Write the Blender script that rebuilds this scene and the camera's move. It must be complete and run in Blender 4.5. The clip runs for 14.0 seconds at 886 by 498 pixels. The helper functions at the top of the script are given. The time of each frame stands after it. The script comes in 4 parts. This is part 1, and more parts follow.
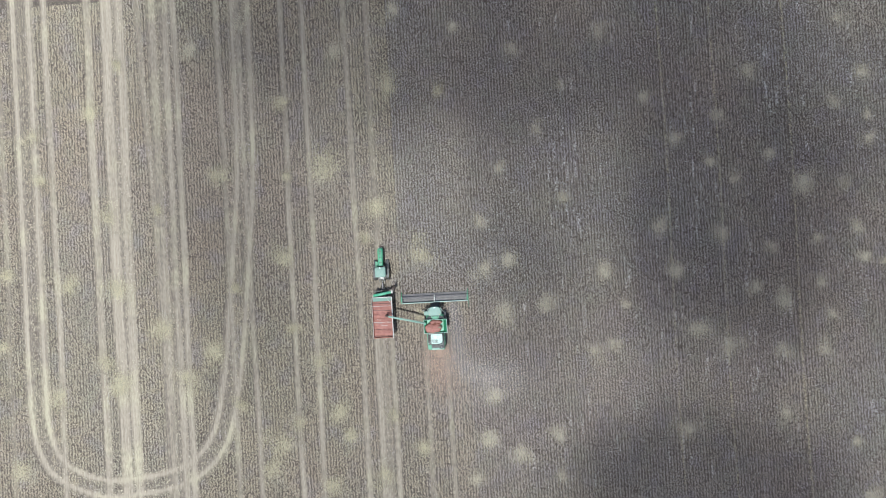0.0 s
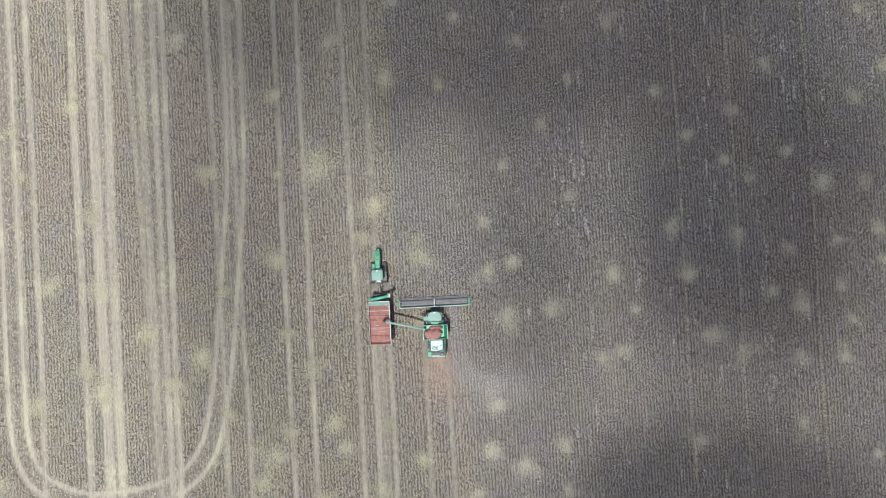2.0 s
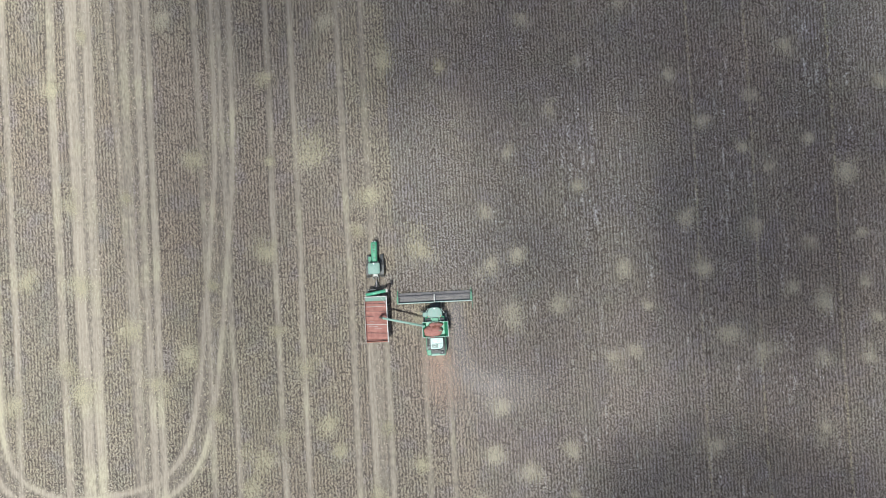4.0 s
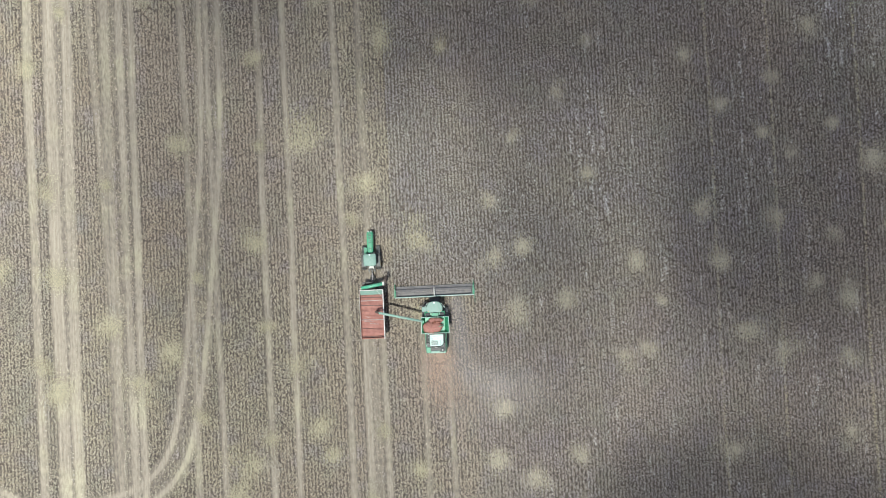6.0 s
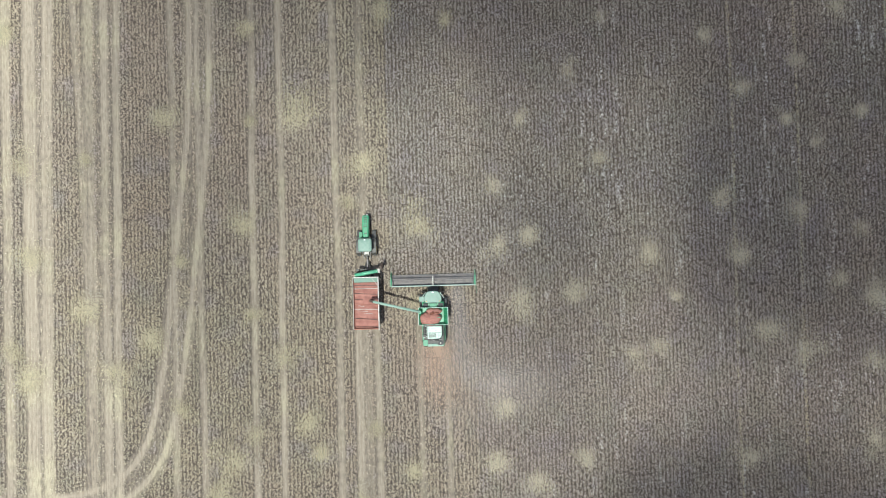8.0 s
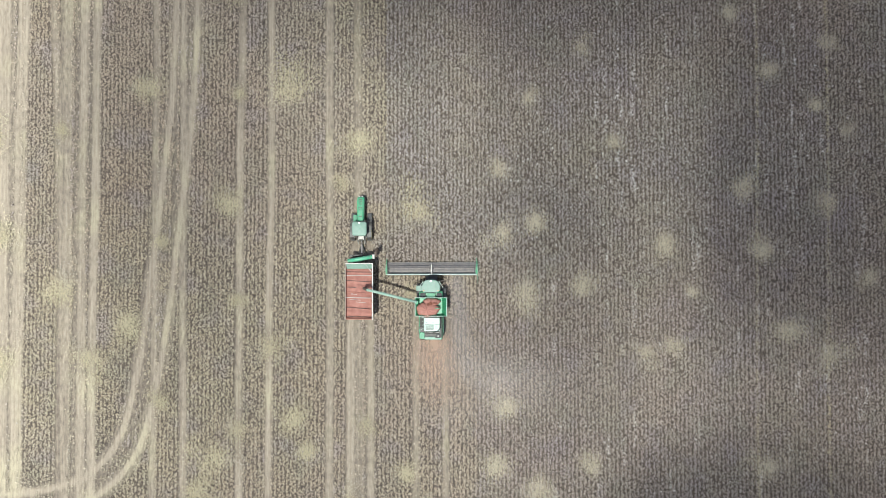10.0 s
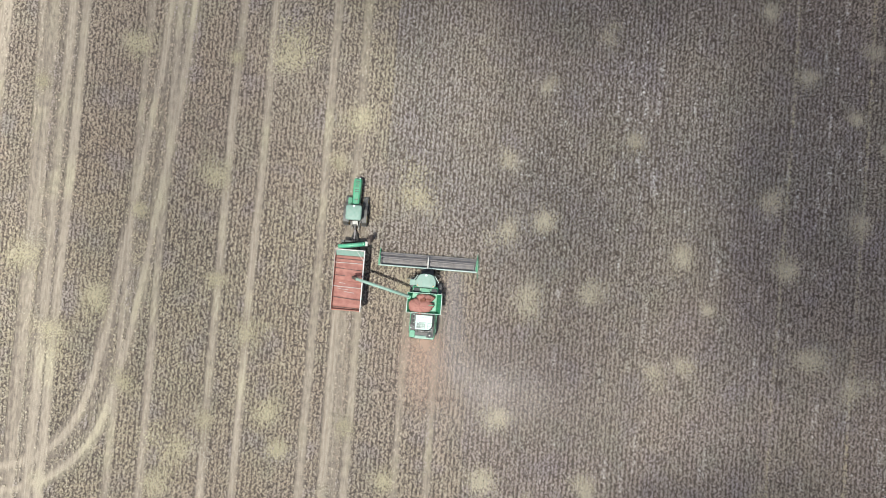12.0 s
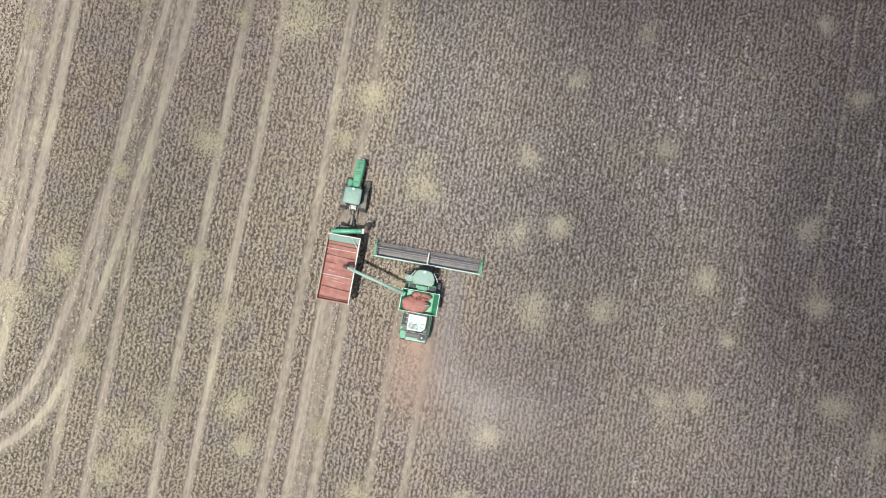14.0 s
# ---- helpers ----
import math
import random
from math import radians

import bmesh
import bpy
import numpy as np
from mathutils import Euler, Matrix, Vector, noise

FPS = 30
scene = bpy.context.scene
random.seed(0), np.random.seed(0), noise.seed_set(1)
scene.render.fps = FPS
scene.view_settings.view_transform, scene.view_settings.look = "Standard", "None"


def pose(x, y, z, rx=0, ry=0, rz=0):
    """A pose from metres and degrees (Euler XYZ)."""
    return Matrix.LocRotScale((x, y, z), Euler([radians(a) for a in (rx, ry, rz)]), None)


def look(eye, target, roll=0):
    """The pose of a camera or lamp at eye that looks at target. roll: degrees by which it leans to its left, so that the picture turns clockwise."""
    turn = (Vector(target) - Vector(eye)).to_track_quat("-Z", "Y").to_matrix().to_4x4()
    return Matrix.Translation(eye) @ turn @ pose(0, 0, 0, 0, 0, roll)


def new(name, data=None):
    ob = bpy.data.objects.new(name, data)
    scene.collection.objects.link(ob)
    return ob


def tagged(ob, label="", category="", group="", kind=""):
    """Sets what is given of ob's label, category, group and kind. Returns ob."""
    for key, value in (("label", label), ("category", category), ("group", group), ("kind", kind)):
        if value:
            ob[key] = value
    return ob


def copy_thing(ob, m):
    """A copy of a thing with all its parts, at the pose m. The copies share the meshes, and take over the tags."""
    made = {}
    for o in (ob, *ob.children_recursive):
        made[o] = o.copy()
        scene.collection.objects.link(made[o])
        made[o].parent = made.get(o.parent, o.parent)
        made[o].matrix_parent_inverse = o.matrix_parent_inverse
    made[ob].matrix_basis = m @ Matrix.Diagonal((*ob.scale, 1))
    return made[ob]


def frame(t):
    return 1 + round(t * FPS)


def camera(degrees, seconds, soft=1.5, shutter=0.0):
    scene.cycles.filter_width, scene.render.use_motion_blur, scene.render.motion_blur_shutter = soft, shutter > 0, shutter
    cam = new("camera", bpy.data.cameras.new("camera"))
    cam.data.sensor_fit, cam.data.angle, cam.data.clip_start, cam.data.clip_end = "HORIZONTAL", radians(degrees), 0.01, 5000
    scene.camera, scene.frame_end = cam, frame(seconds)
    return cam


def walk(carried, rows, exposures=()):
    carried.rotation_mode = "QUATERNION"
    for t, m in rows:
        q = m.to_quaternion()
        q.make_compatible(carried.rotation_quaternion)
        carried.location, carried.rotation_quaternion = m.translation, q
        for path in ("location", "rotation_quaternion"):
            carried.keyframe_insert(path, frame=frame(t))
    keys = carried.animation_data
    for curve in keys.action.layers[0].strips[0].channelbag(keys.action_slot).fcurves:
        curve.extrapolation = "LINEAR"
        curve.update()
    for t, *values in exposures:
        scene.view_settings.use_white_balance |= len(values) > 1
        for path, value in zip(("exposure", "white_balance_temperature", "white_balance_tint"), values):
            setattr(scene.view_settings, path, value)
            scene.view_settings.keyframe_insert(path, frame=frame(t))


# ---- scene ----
cam = camera(70, 14.0, soft=1.0)
walk(cam, [
    (0, pose(1.754, 4.364, 120.917, 0.832, 1.364, -3.241)),
    (0.5, pose(1.646, 4.462, 119.453, 0.913, 1.317, -3.214)),
    (1, pose(1.536, 4.533, 117.981, 0.980, 1.279, -3.189)),
    (1.5, pose(1.426, 4.551, 116.491, 1.012, 1.255, -3.167)),
    (2, pose(1.313, 4.489, 114.974, 0.991, 1.249, -3.151)),
    (2.5, pose(1.198, 4.351, 113.420, 0.945, 1.248, -3.132)),
    (3, pose(1.079, 4.141, 111.818, 0.898, 1.241, -3.101)),
    (4, pose(0.833, 3.514, 108.441, 0.870, 1.155, -2.982)),
    (5, pose(0.588, 2.676, 105.017, 0.947, 1.067, -2.862)),
    (5.5, pose(0.470, 2.202, 103.358, 1.023, 1.050, -2.829)),
    (6, pose(0.357, 1.700, 101.756, 1.121, 1.057, -2.825)),
    (6.5, pose(0.241, 1.176, 100.213, 1.244, 1.069, -2.814)),
    (7, pose(0.139, 0.568, 98.612, 1.302, 0.998, -2.511)),
    (7.5, pose(0.002, 0.002, 97.000, 1.398, 0.981, -2.166)),
    (8, pose(-0.077, -0.575, 95.300, 1.390, 0.911, -1.548)),
    (9, pose(-0.163, -1.543, 91.997, 1.375, 0.861, -0.797)),
    (10, pose(-0.187, -2.320, 88.755, 1.421, 0.893, -0.091)),
    (10.5, pose(-0.188, -2.657, 87.132, 1.480, 0.920, 0.469)),
    (11, pose(-0.188, -2.967, 85.498, 1.564, 0.944, 1.243)),
    (11.5, pose(-0.138, -3.253, 83.701, 1.673, 0.845, 2.726)),
    (12, pose(-0.113, -3.526, 81.972, 1.837, 0.767, 4.563)),
    (12.5, pose(-0.122, -3.794, 80.334, 2.071, 0.725, 6.745)),
    (13, pose(-0.084, -4.142, 78.693, 2.266, 0.640, 8.716)),
    (13.5, pose(-0.100, -4.504, 76.928, 2.501, 0.619, 9.812)),
    (14, pose(-0.171, -4.867, 75.014, 2.771, 0.656, 10.275)),
], exposures=[(0, 0.58, 5600, 2), (3, 0.57, 5700, 2), (5.5, 0.61, 5850, 0), (8, 0.68, 6000, -1), (11, 0.76, 6100, 2), (14, 0.77, 6150, 6)])

# ---- world, sun and cloud shade ----
SUN = Vector((-0.13, -0.27, 1.0))
world = bpy.data.worlds.new("sky")
scene.world = world
world.use_nodes = True
sky = world.node_tree.nodes.new("ShaderNodeTexSky")
sky.sky_type, sky.sun_disc = "NISHITA", False
sky.sun_elevation, sky.sun_rotation = radians(73), radians(206)
sky.dust_density, sky.air_density, sky.ozone_density = 3.2, 0.75, 0.4
world.node_tree.links.new(sky.outputs[0], world.node_tree.nodes["Background"].inputs[0])
world.node_tree.nodes["Background"].inputs[1].default_value = 0.10
sun = new("sun", bpy.data.lights.new("sun", "SUN"))
sun.data.energy, sun.data.angle, sun.data.color = 4.9, radians(0.6), (1.0, 0.965, 0.91)
sun.matrix_world = look(SUN * 60, (0, 0, 0))


# ---- materials ----
def nodes_of(name):
    m = bpy.data.materials.new(name)
    m.use_nodes = True
    nt = m.node_tree
    return m, nt, nt.nodes["Principled BSDF"]


def add(nt, kind, **values):
    n = nt.nodes.new(kind)
    for key, value in values.items():
        n.inputs[key.replace("_", " ")].default_value = value
    return n


def noise_fac(nt, scale, detail=4.0, lo=0.35, hi=0.65, coord="Object", stretch=(1, 1, 1)):
    """A noise spread out to 0..1 between lo and hi."""
    tc = nt.nodes.new("ShaderNodeTexCoord")
    mp = add(nt, "ShaderNodeMapping", Scale=stretch)
    no = add(nt, "ShaderNodeTexNoise", Scale=scale, Detail=detail)
    mr = nt.nodes.new("ShaderNodeMapRange")
    mr.inputs[1].default_value, mr.inputs[2].default_value = lo, hi
    nt.links.new(tc.outputs[coord], mp.inputs[0])
    nt.links.new(mp.outputs[0], no.inputs["Vector"])
    nt.links.new(no.outputs[0], mr.inputs[0])
    return mr.outputs[0]


def mixed(nt, fac, a, b):
    """Colour a to b by fac; each may be a colour or a socket."""
    mx = nt.nodes.new("ShaderNodeMix")
    mx.data_type = "RGBA"
    for sock, v in ((mx.inputs[0], fac), (mx.inputs[6], a), (mx.inputs[7], b)):
        if isinstance(v, bpy.types.NodeSocket):
            nt.links.new(v, sock)
        else:
            sock.default_value = v if isinstance(v, float) else (*v, 1)
    return mx.outputs[2]


def times(nt, a, b):
    mm = nt.nodes.new("ShaderNodeMath")
    mm.operation = "MULTIPLY"
    for sock, v in ((mm.inputs[0], a), (mm.inputs[1], b)):
        if isinstance(v, bpy.types.NodeSocket):
            nt.links.new(v, sock)
        else:
            sock.default_value = v
    return mm.outputs[0]


def bumped(nt, bsdf, height, strength, distance):
    bp = add(nt, "ShaderNodeBump", Strength=strength, Distance=distance)
    nt.links.new(height, bp.inputs["Height"])
    nt.links.new(bp.outputs[0], bsdf.inputs["Normal"])


def surface(name, c1, c2, rough, metal=0.0, scale=3.0, dust=0.0, dust_col=(0.30, 0.25, 0.19), bump=0.0, fine=30.0):
    """A worn surface: two tones in broad mottles, fine grain, and dust in patches."""
    m, nt, b = nodes_of(name)
    col = mixed(nt, noise_fac(nt, scale), c1, c2)
    if dust:
        d = times(nt, noise_fac(nt, scale * 2.3, 6.0, 0.3, 0.75), dust)
        col = mixed(nt, d, col, dust_col)
        rr = nt.nodes.new("ShaderNodeMapRange")
        rr.inputs[3].default_value, rr.inputs[4].default_value = rough, min(1.0, rough + 0.4)
        nt.links.new(d, rr.inputs[0])
        nt.links.new(rr.outputs[0], b.inputs["Roughness"])
    else:
        b.inputs["Roughness"].default_value = rough
    nt.links.new(col, b.inputs["Base Color"])
    b.inputs["Metallic"].default_value = metal
    if bump:
        bumped(nt, b, noise_fac(nt, fine, 3.0, 0.2, 0.8), bump, 0.02)
    return m


GREEN = surface("dusty_green_paint", (0.025, 0.225, 0.105), (0.04, 0.28, 0.14), 0.35, scale=1.5, dust=0.35, bump=0.05)
DUSTY_GREEN = surface("very_dusty_green_paint", (0.03, 0.20, 0.11), (0.06, 0.24, 0.15), 0.5, scale=2.5, dust=0.8, bump=0.1)
GREEN_TANK = surface("green_tank_paint", (0.015, 0.155, 0.07), (0.024, 0.21, 0.095), 0.45, scale=2.0, dust=0.15)
ROOF = surface("pale_green_cab_roof", (0.12, 0.215, 0.16), (0.165, 0.25, 0.197), 0.5, scale=2.0, dust=0.45, dust_col=(0.27, 0.29, 0.25))
DECK = surface("pale_dusty_deck", (0.36, 0.52, 0.43), (0.56, 0.65, 0.58), 0.45, scale=2.5, dust=0.45, dust_col=(0.42, 0.41, 0.36))
TUBE = surface("pale_green_tube", (0.15, 0.29, 0.215), (0.20, 0.33, 0.26), 0.45, scale=1.2, dust=0.6, dust_col=(0.36, 0.36, 0.30))
CART_TUBE = surface("green_auger_paint", (0.05, 0.31, 0.17), (0.08, 0.36, 0.21), 0.4, scale=1.2, dust=0.35)
REEL = surface("worn_reel_steel", (0.12, 0.11, 0.108), (0.17, 0.156, 0.152), 0.55, metal=0.3, scale=2.0, dust=0.5, dust_col=(0.2, 0.165, 0.15))
BLACK = surface("black_steel", (0.012, 0.013, 0.012), (0.03, 0.03, 0.028), 0.5, scale=3.0, dust=0.25)
RUBBER = surface("dusty_rubber", (0.02, 0.02, 0.02), (0.035, 0.033, 0.03), 0.85, scale=4.0, dust=0.8, dust_col=(0.2, 0.19, 0.18), bump=0.3)
YELLOW = surface("yellow_rim_paint", (0.55, 0.38, 0.02), (0.6, 0.42, 0.04), 0.4, scale=2.0, dust=0.5)
GREY = surface("bare_grey_steel", (0.22, 0.22, 0.21), (0.32, 0.31, 0.29), 0.45, metal=0.6, scale=3.0, dust=0.4)
WHITE = surface("white_rim_paint", (0.36, 0.345, 0.32), (0.50, 0.48, 0.44), 0.45, scale=1.3, dust=0.35, dust_col=(0.45, 0.38, 0.30))
CANVAS = surface("grey_draper_canvas", (0.14, 0.128, 0.125), (0.19, 0.175, 0.17), 0.8, scale=1.0, dust=0.6, dust_col=(0.27, 0.23, 0.20), bump=0.2)
GRAIN = surface("red_brown_grain", (0.22, 0.086, 0.066), (0.295, 0.127, 0.098), 0.85, scale=1.4, dust=0.35, dust_col=(0.34, 0.19, 0.15), bump=0.6, fine=18.0)
GRAIN_DARK = surface("shaken_dark_grain", (0.11, 0.038, 0.022), (0.17, 0.06, 0.035), 0.9, scale=3.0, bump=0.6, fine=18.0)
BINWALL = surface("rust_red_bin_wall", (0.25, 0.075, 0.045), (0.33, 0.11, 0.07), 0.6, scale=1.5, dust=0.3)
SOOT = surface("sooty_black_plastic", (0.008, 0.009, 0.009), (0.018, 0.019, 0.018), 0.6, scale=3.0)
BEAM = surface("pale_worn_beam", (0.27, 0.40, 0.33), (0.40, 0.48, 0.43), 0.45, scale=2.2, dust=0.6, dust_col=(0.36, 0.34, 0.30))
BOOT = surface("brown_rubber_spout", (0.035, 0.02, 0.016), (0.06, 0.035, 0.026), 0.8, scale=4.0, dust=0.3)
LENS, _nt, _b = nodes_of("pale_lamp_lens")
_b.inputs["Base Color"].default_value, _b.inputs["Roughness"].default_value = (0.8, 0.8, 0.78, 1), 0.15
BEACON, _nt, _b = nodes_of("amber_beacon")
_b.inputs["Base Color"].default_value, _b.inputs["Roughness"].default_value = (0.75, 0.30, 0.03, 1), 0.2
GLASS, _nt, _b = nodes_of("tinted_glass")
_b.inputs["Base Color"].default_value, _b.inputs["Roughness"].default_value = (0.10, 0.13, 0.12, 1), 0.05
_b.inputs["Transmission Weight"].default_value = 0.85


def field_ground():
    """Grey-brown soil with pale compacted wheel tracks where the vertex value "track" is high."""
    m, nt, b = nodes_of("field_soil")
    soil = mixed(nt, noise_fac(nt, 0.05, 4.0, 0.35, 0.65), (0.064, 0.05, 0.042), (0.086, 0.067, 0.054))
    soil = mixed(nt, times(nt, noise_fac(nt, 3.5, 3.0, 0.45, 0.7), 0.8), soil, (0.03, 0.023, 0.02))
    soil = mixed(nt, times(nt, noise_fac(nt, 7.0, 5.0, 0.48, 0.62), 0.45), soil, (0.21, 0.175, 0.14))
    dusty = mixed(nt, noise_fac(nt, 1.0, 5.0, 0.35, 0.65, stretch=(3, 0.06, 1)), (0.222, 0.184, 0.143), (0.288, 0.241, 0.184))
    dusty = mixed(nt, times(nt, noise_fac(nt, 1.0, 3.0, 0.5, 0.62, stretch=(5, 0.1, 1)), 0.55), dusty, (0.19, 0.155, 0.118))
    dusty = mixed(nt, times(nt, noise_fac(nt, 0.12, 2.0, 0.5, 0.65), 0.6), dusty, (0.335, 0.295, 0.20))
    dusty = mixed(nt, times(nt, noise_fac(nt, 6.0, 3.0, 0.5, 0.75), 0.35), dusty, (0.24, 0.20, 0.15))
    # past the tufts the same field is seen too far off to tell plants from soil
    wide = mixed(nt, noise_fac(nt, 0.03, 5.0, 0.35, 0.65), (0.165, 0.14, 0.112), (0.205, 0.175, 0.137))
    edge = nt.nodes.new("ShaderNodeAttribute")
    edge.attribute_name = "distant"
    soil = mixed(nt, edge.outputs["Fac"], soil, wide)
    at = nt.nodes.new("ShaderNodeAttribute")
    at.attribute_name = "track"
    # ragged edges: noise is added to the track value before it is cut off
    ad = nt.nodes.new("ShaderNodeMath")
    ad.operation = "ADD"
    nt.links.new(at.outputs["Fac"], ad.inputs[0])
    off = nt.nodes.new("ShaderNodeMapRange")
    off.inputs[3].default_value, off.inputs[4].default_value = -0.3, 0.22
    nt.links.new(noise_fac(nt, 1.6, 5.0, 0.3, 0.7, stretch=(2, 0.6, 1)), off.inputs[0])
    nt.links.new(off.outputs[0], ad.inputs[1])
    mr = nt.nodes.new("ShaderNodeMapRange")
    mr.inputs[1].default_value, mr.inputs[2].default_value = 0.15, 0.95
    nt.links.new(ad.outputs[0], mr.inputs[0])
    nt.links.new(mixed(nt, mr.outputs[0], soil, dusty), b.inputs["Base Color"])
    b.inputs["Roughness"].default_value = 0.95
    b.inputs["Specular IOR Level"].default_value = 0.15
    bumped(nt, b, noise_fac(nt, 6.0, 4.0, 0.2, 0.8), 0.7, 0.06)
    return m


def plant_mix(name, tones, rough=0.9):
    """Dry plant matter whose tone differs from clump to clump, and slowly across the field."""
    m, nt, b = nodes_of(name)
    geo = nt.nodes.new("ShaderNodeNewGeometry")
    ramp = nt.nodes.new("ShaderNodeValToRGB")
    els = ramp.color_ramp.elements
    while len(els) < len(tones):
        els.new(0.5)
    for e, (p, c) in zip(els, tones):
        e.position, e.color = p, (*c, 1)
    nt.links.new(geo.outputs["Random Per Island"], ramp.inputs[0])
    col = mixed(nt, times(nt, noise_fac(nt, 0.06, 3.0, 0.42, 0.62), 0.35), ramp.outputs[0], (0.40, 0.34, 0.235))
    col = mixed(nt, times(nt, noise_fac(nt, 0.035, 3.0, 0.45, 0.65, stretch=(1, 0.6, 1)), 0.3), col, (0.27, 0.235, 0.225))
    col = mixed(nt, times(nt, noise_fac(nt, 0.022, 3.0, 0.42, 0.6), 0.3), col, (0.34, 0.245, 0.195))
    col = mixed(nt, times(nt, noise_fac(nt, 0.11, 3.0, 0.52, 0.66), 0.2), col, (0.285, 0.275, 0.19))
    col = mixed(nt, times(nt, noise_fac(nt, 0.23, 2.0, 0.52, 0.68), 0.4), col, (0.27, 0.232, 0.25))
    col = mixed(nt, times(nt, noise_fac(nt, 0.19, 2.0, 0.54, 0.68, stretch=(1.3, 0.8, 1)), 0.25), col, (0.245, 0.245, 0.185))
    nt.links.new(col, b.inputs["Base Color"])
    b.inputs["Roughness"].default_value = rough
    b.inputs["Specular IOR Level"].default_value = 0.2
    return m


SOIL = field_ground()
STUBBLE = plant_mix("dry_stubble", [(0.0, (0.15, 0.12, 0.088)), (0.3, (0.30, 0.249, 0.177)), (0.8, (0.37, 0.314, 0.226)), (1.0, (0.45, 0.395, 0.295))])
CROP = plant_mix("ripe_lentil_crop", [(0.0, (0.12, 0.1, 0.09)), (0.3, (0.249, 0.218, 0.193)), (0.8, (0.318, 0.284, 0.255)), (1.0, (0.43, 0.39, 0.356))])
STRAW = plant_mix("pale_dry_grass", [(0.0, (0.30, 0.262, 0.162)), (0.5, (0.40, 0.355, 0.225)), (1.0, (0.51, 0.455, 0.305))])
BLEACHED = plant_mix("bleached_dry_grass", [(0.0, (0.33, 0.288, 0.20)), (0.5, (0.43, 0.38, 0.27)), (1.0, (0.54, 0.485, 0.36))])
LITTER = plant_mix("broken_straw", [(0.0, (0.13, 0.105, 0.08)), (0.5, (0.25, 0.208, 0.16)), (1.0, (0.44, 0.385, 0.295))])
CHAFF = plant_mix("pale_chaff", [(0.0, (0.46, 0.43, 0.395)), (1.0, (0.75, 0.72, 0.67))])


def thin_haze(name, colour, scale, lo, hi, most, stretch=(1, 1, 1)):
    """A see-through sheet of dust or cloud; the vertex value "dense" and noise set how much of it is there."""
    m, nt, b = nodes_of(name)
    nt.nodes.remove(b)
    at = nt.nodes.new("ShaderNodeAttribute")
    at.attribute_name = "dense"
    fac = times(nt, times(nt, at.outputs["Fac"], noise_fac(nt, scale, 5.0, lo, hi, stretch=stretch)), most)
    clear, body, mix = nt.nodes.new("ShaderNodeBsdfTransparent"), nt.nodes.new("ShaderNodeBsdfDiffuse"), nt.nodes.new("ShaderNodeMixShader")
    body.inputs[0].default_value = (*colour, 1)
    nt.links.new(fac, mix.inputs[0])
    nt.links.new(clear.outputs[0], mix.inputs[1])
    nt.links.new(body.outputs[0], mix.inputs[2])
    nt.links.new(mix.outputs[0], nt.nodes["Material Output"].inputs[0])
    return m


DUST = thin_haze("red_brown_dust", (0.40, 0.275, 0.205), 0.3, 0.1, 0.5, 0.68)
DRIFT = thin_haze("drifting_grey_dust", (0.43, 0.365, 0.32), 0.3, 0.12, 0.78, 0.5)
SIDE = thin_haze("pale_mauve_dust", (0.30, 0.258, 0.24), 0.35, 0.15, 0.55, 0.36)
SHADE_CLOUD = thin_haze("unseen_shade_cloud", (0.75, 0.76, 0.78), 0.025, -0.15, 0.42, 0.95)


# ---- mesh helpers ----
def thing(name, at, label, category, group="", turn=0):
    return tagged(place(new(name), at, turn), label, category, group)


def place(ob, at, turn=0):
    ob.matrix_basis = pose(*at, 0, 0, turn)
    return ob


def part(name, bm, material, parent, label="", smooth=False):
    """Links a bmesh as one mesh object under a thing or under a part."""
    me = bpy.data.meshes.new(name)
    bmesh.ops.recalc_face_normals(bm, faces=bm.faces)
    bm.to_mesh(me)
    bm.free()
    me.materials.append(material)
    if smooth:
        me.shade_smooth()
    ob = new(name, me)
    ob.parent = parent
    return tagged(ob, label)


def join(bm, other):
    me = bpy.data.meshes.new("join")
    other.to_mesh(me)
    other.free()
    bm.from_mesh(me)
    bpy.data.meshes.remove(me)
    return bm


def block(bm, x0, x1, y0, y1, z0, z1, bevel=0.03, m=None):
    """A box with worn, rounded edges."""
    o = bmesh.new()
    bmesh.ops.create_cube(o, size=1, matrix=Matrix.Translation(((x0 + x1) / 2, (y0 + y1) / 2, (z0 + z1) / 2)) @ Matrix.Diagonal((x1 - x0, y1 - y0, z1 - z0, 1)))
    if bevel:
        bmesh.ops.bevel(o, geom=list(o.edges), offset=min(bevel, 0.45 * min(x1 - x0, y1 - y0, z1 - z0)), segments=2, affect="EDGES", profile=0.6)
    if m is not None:
        bmesh.ops.transform(o, matrix=m, verts=o.verts)
    return join(bm, o)


def rod(bm, a, b, r, r2=None, n=12):
    """A round bar from a to b."""
    a, b = Vector(a), Vector(b)
    m = Matrix.Translation((a + b) / 2) @ (b - a).to_track_quat("Z", "Y").to_matrix().to_4x4()
    o = bmesh.new()
    bmesh.ops.create_cone(o, cap_ends=True, segments=n, radius1=r, radius2=r if r2 is None else r2, depth=(b - a).length, matrix=m)
    return join(bm, o)


def loft(bm, rings, caps=True):
    """Skin over rings of equally many points."""
    vs = [[bm.verts.new(p) for p in ring] for ring in rings]
    for a, b in zip(vs, vs[1:]):
        for i in range(len(a)):
            j = (i + 1) % len(a)
            bm.faces.new((a[i], a[j], b[j], b[i]))
    if caps:
        bm.faces.new(vs[0][::-1])
        bm.faces.new(vs[-1])
    return bm


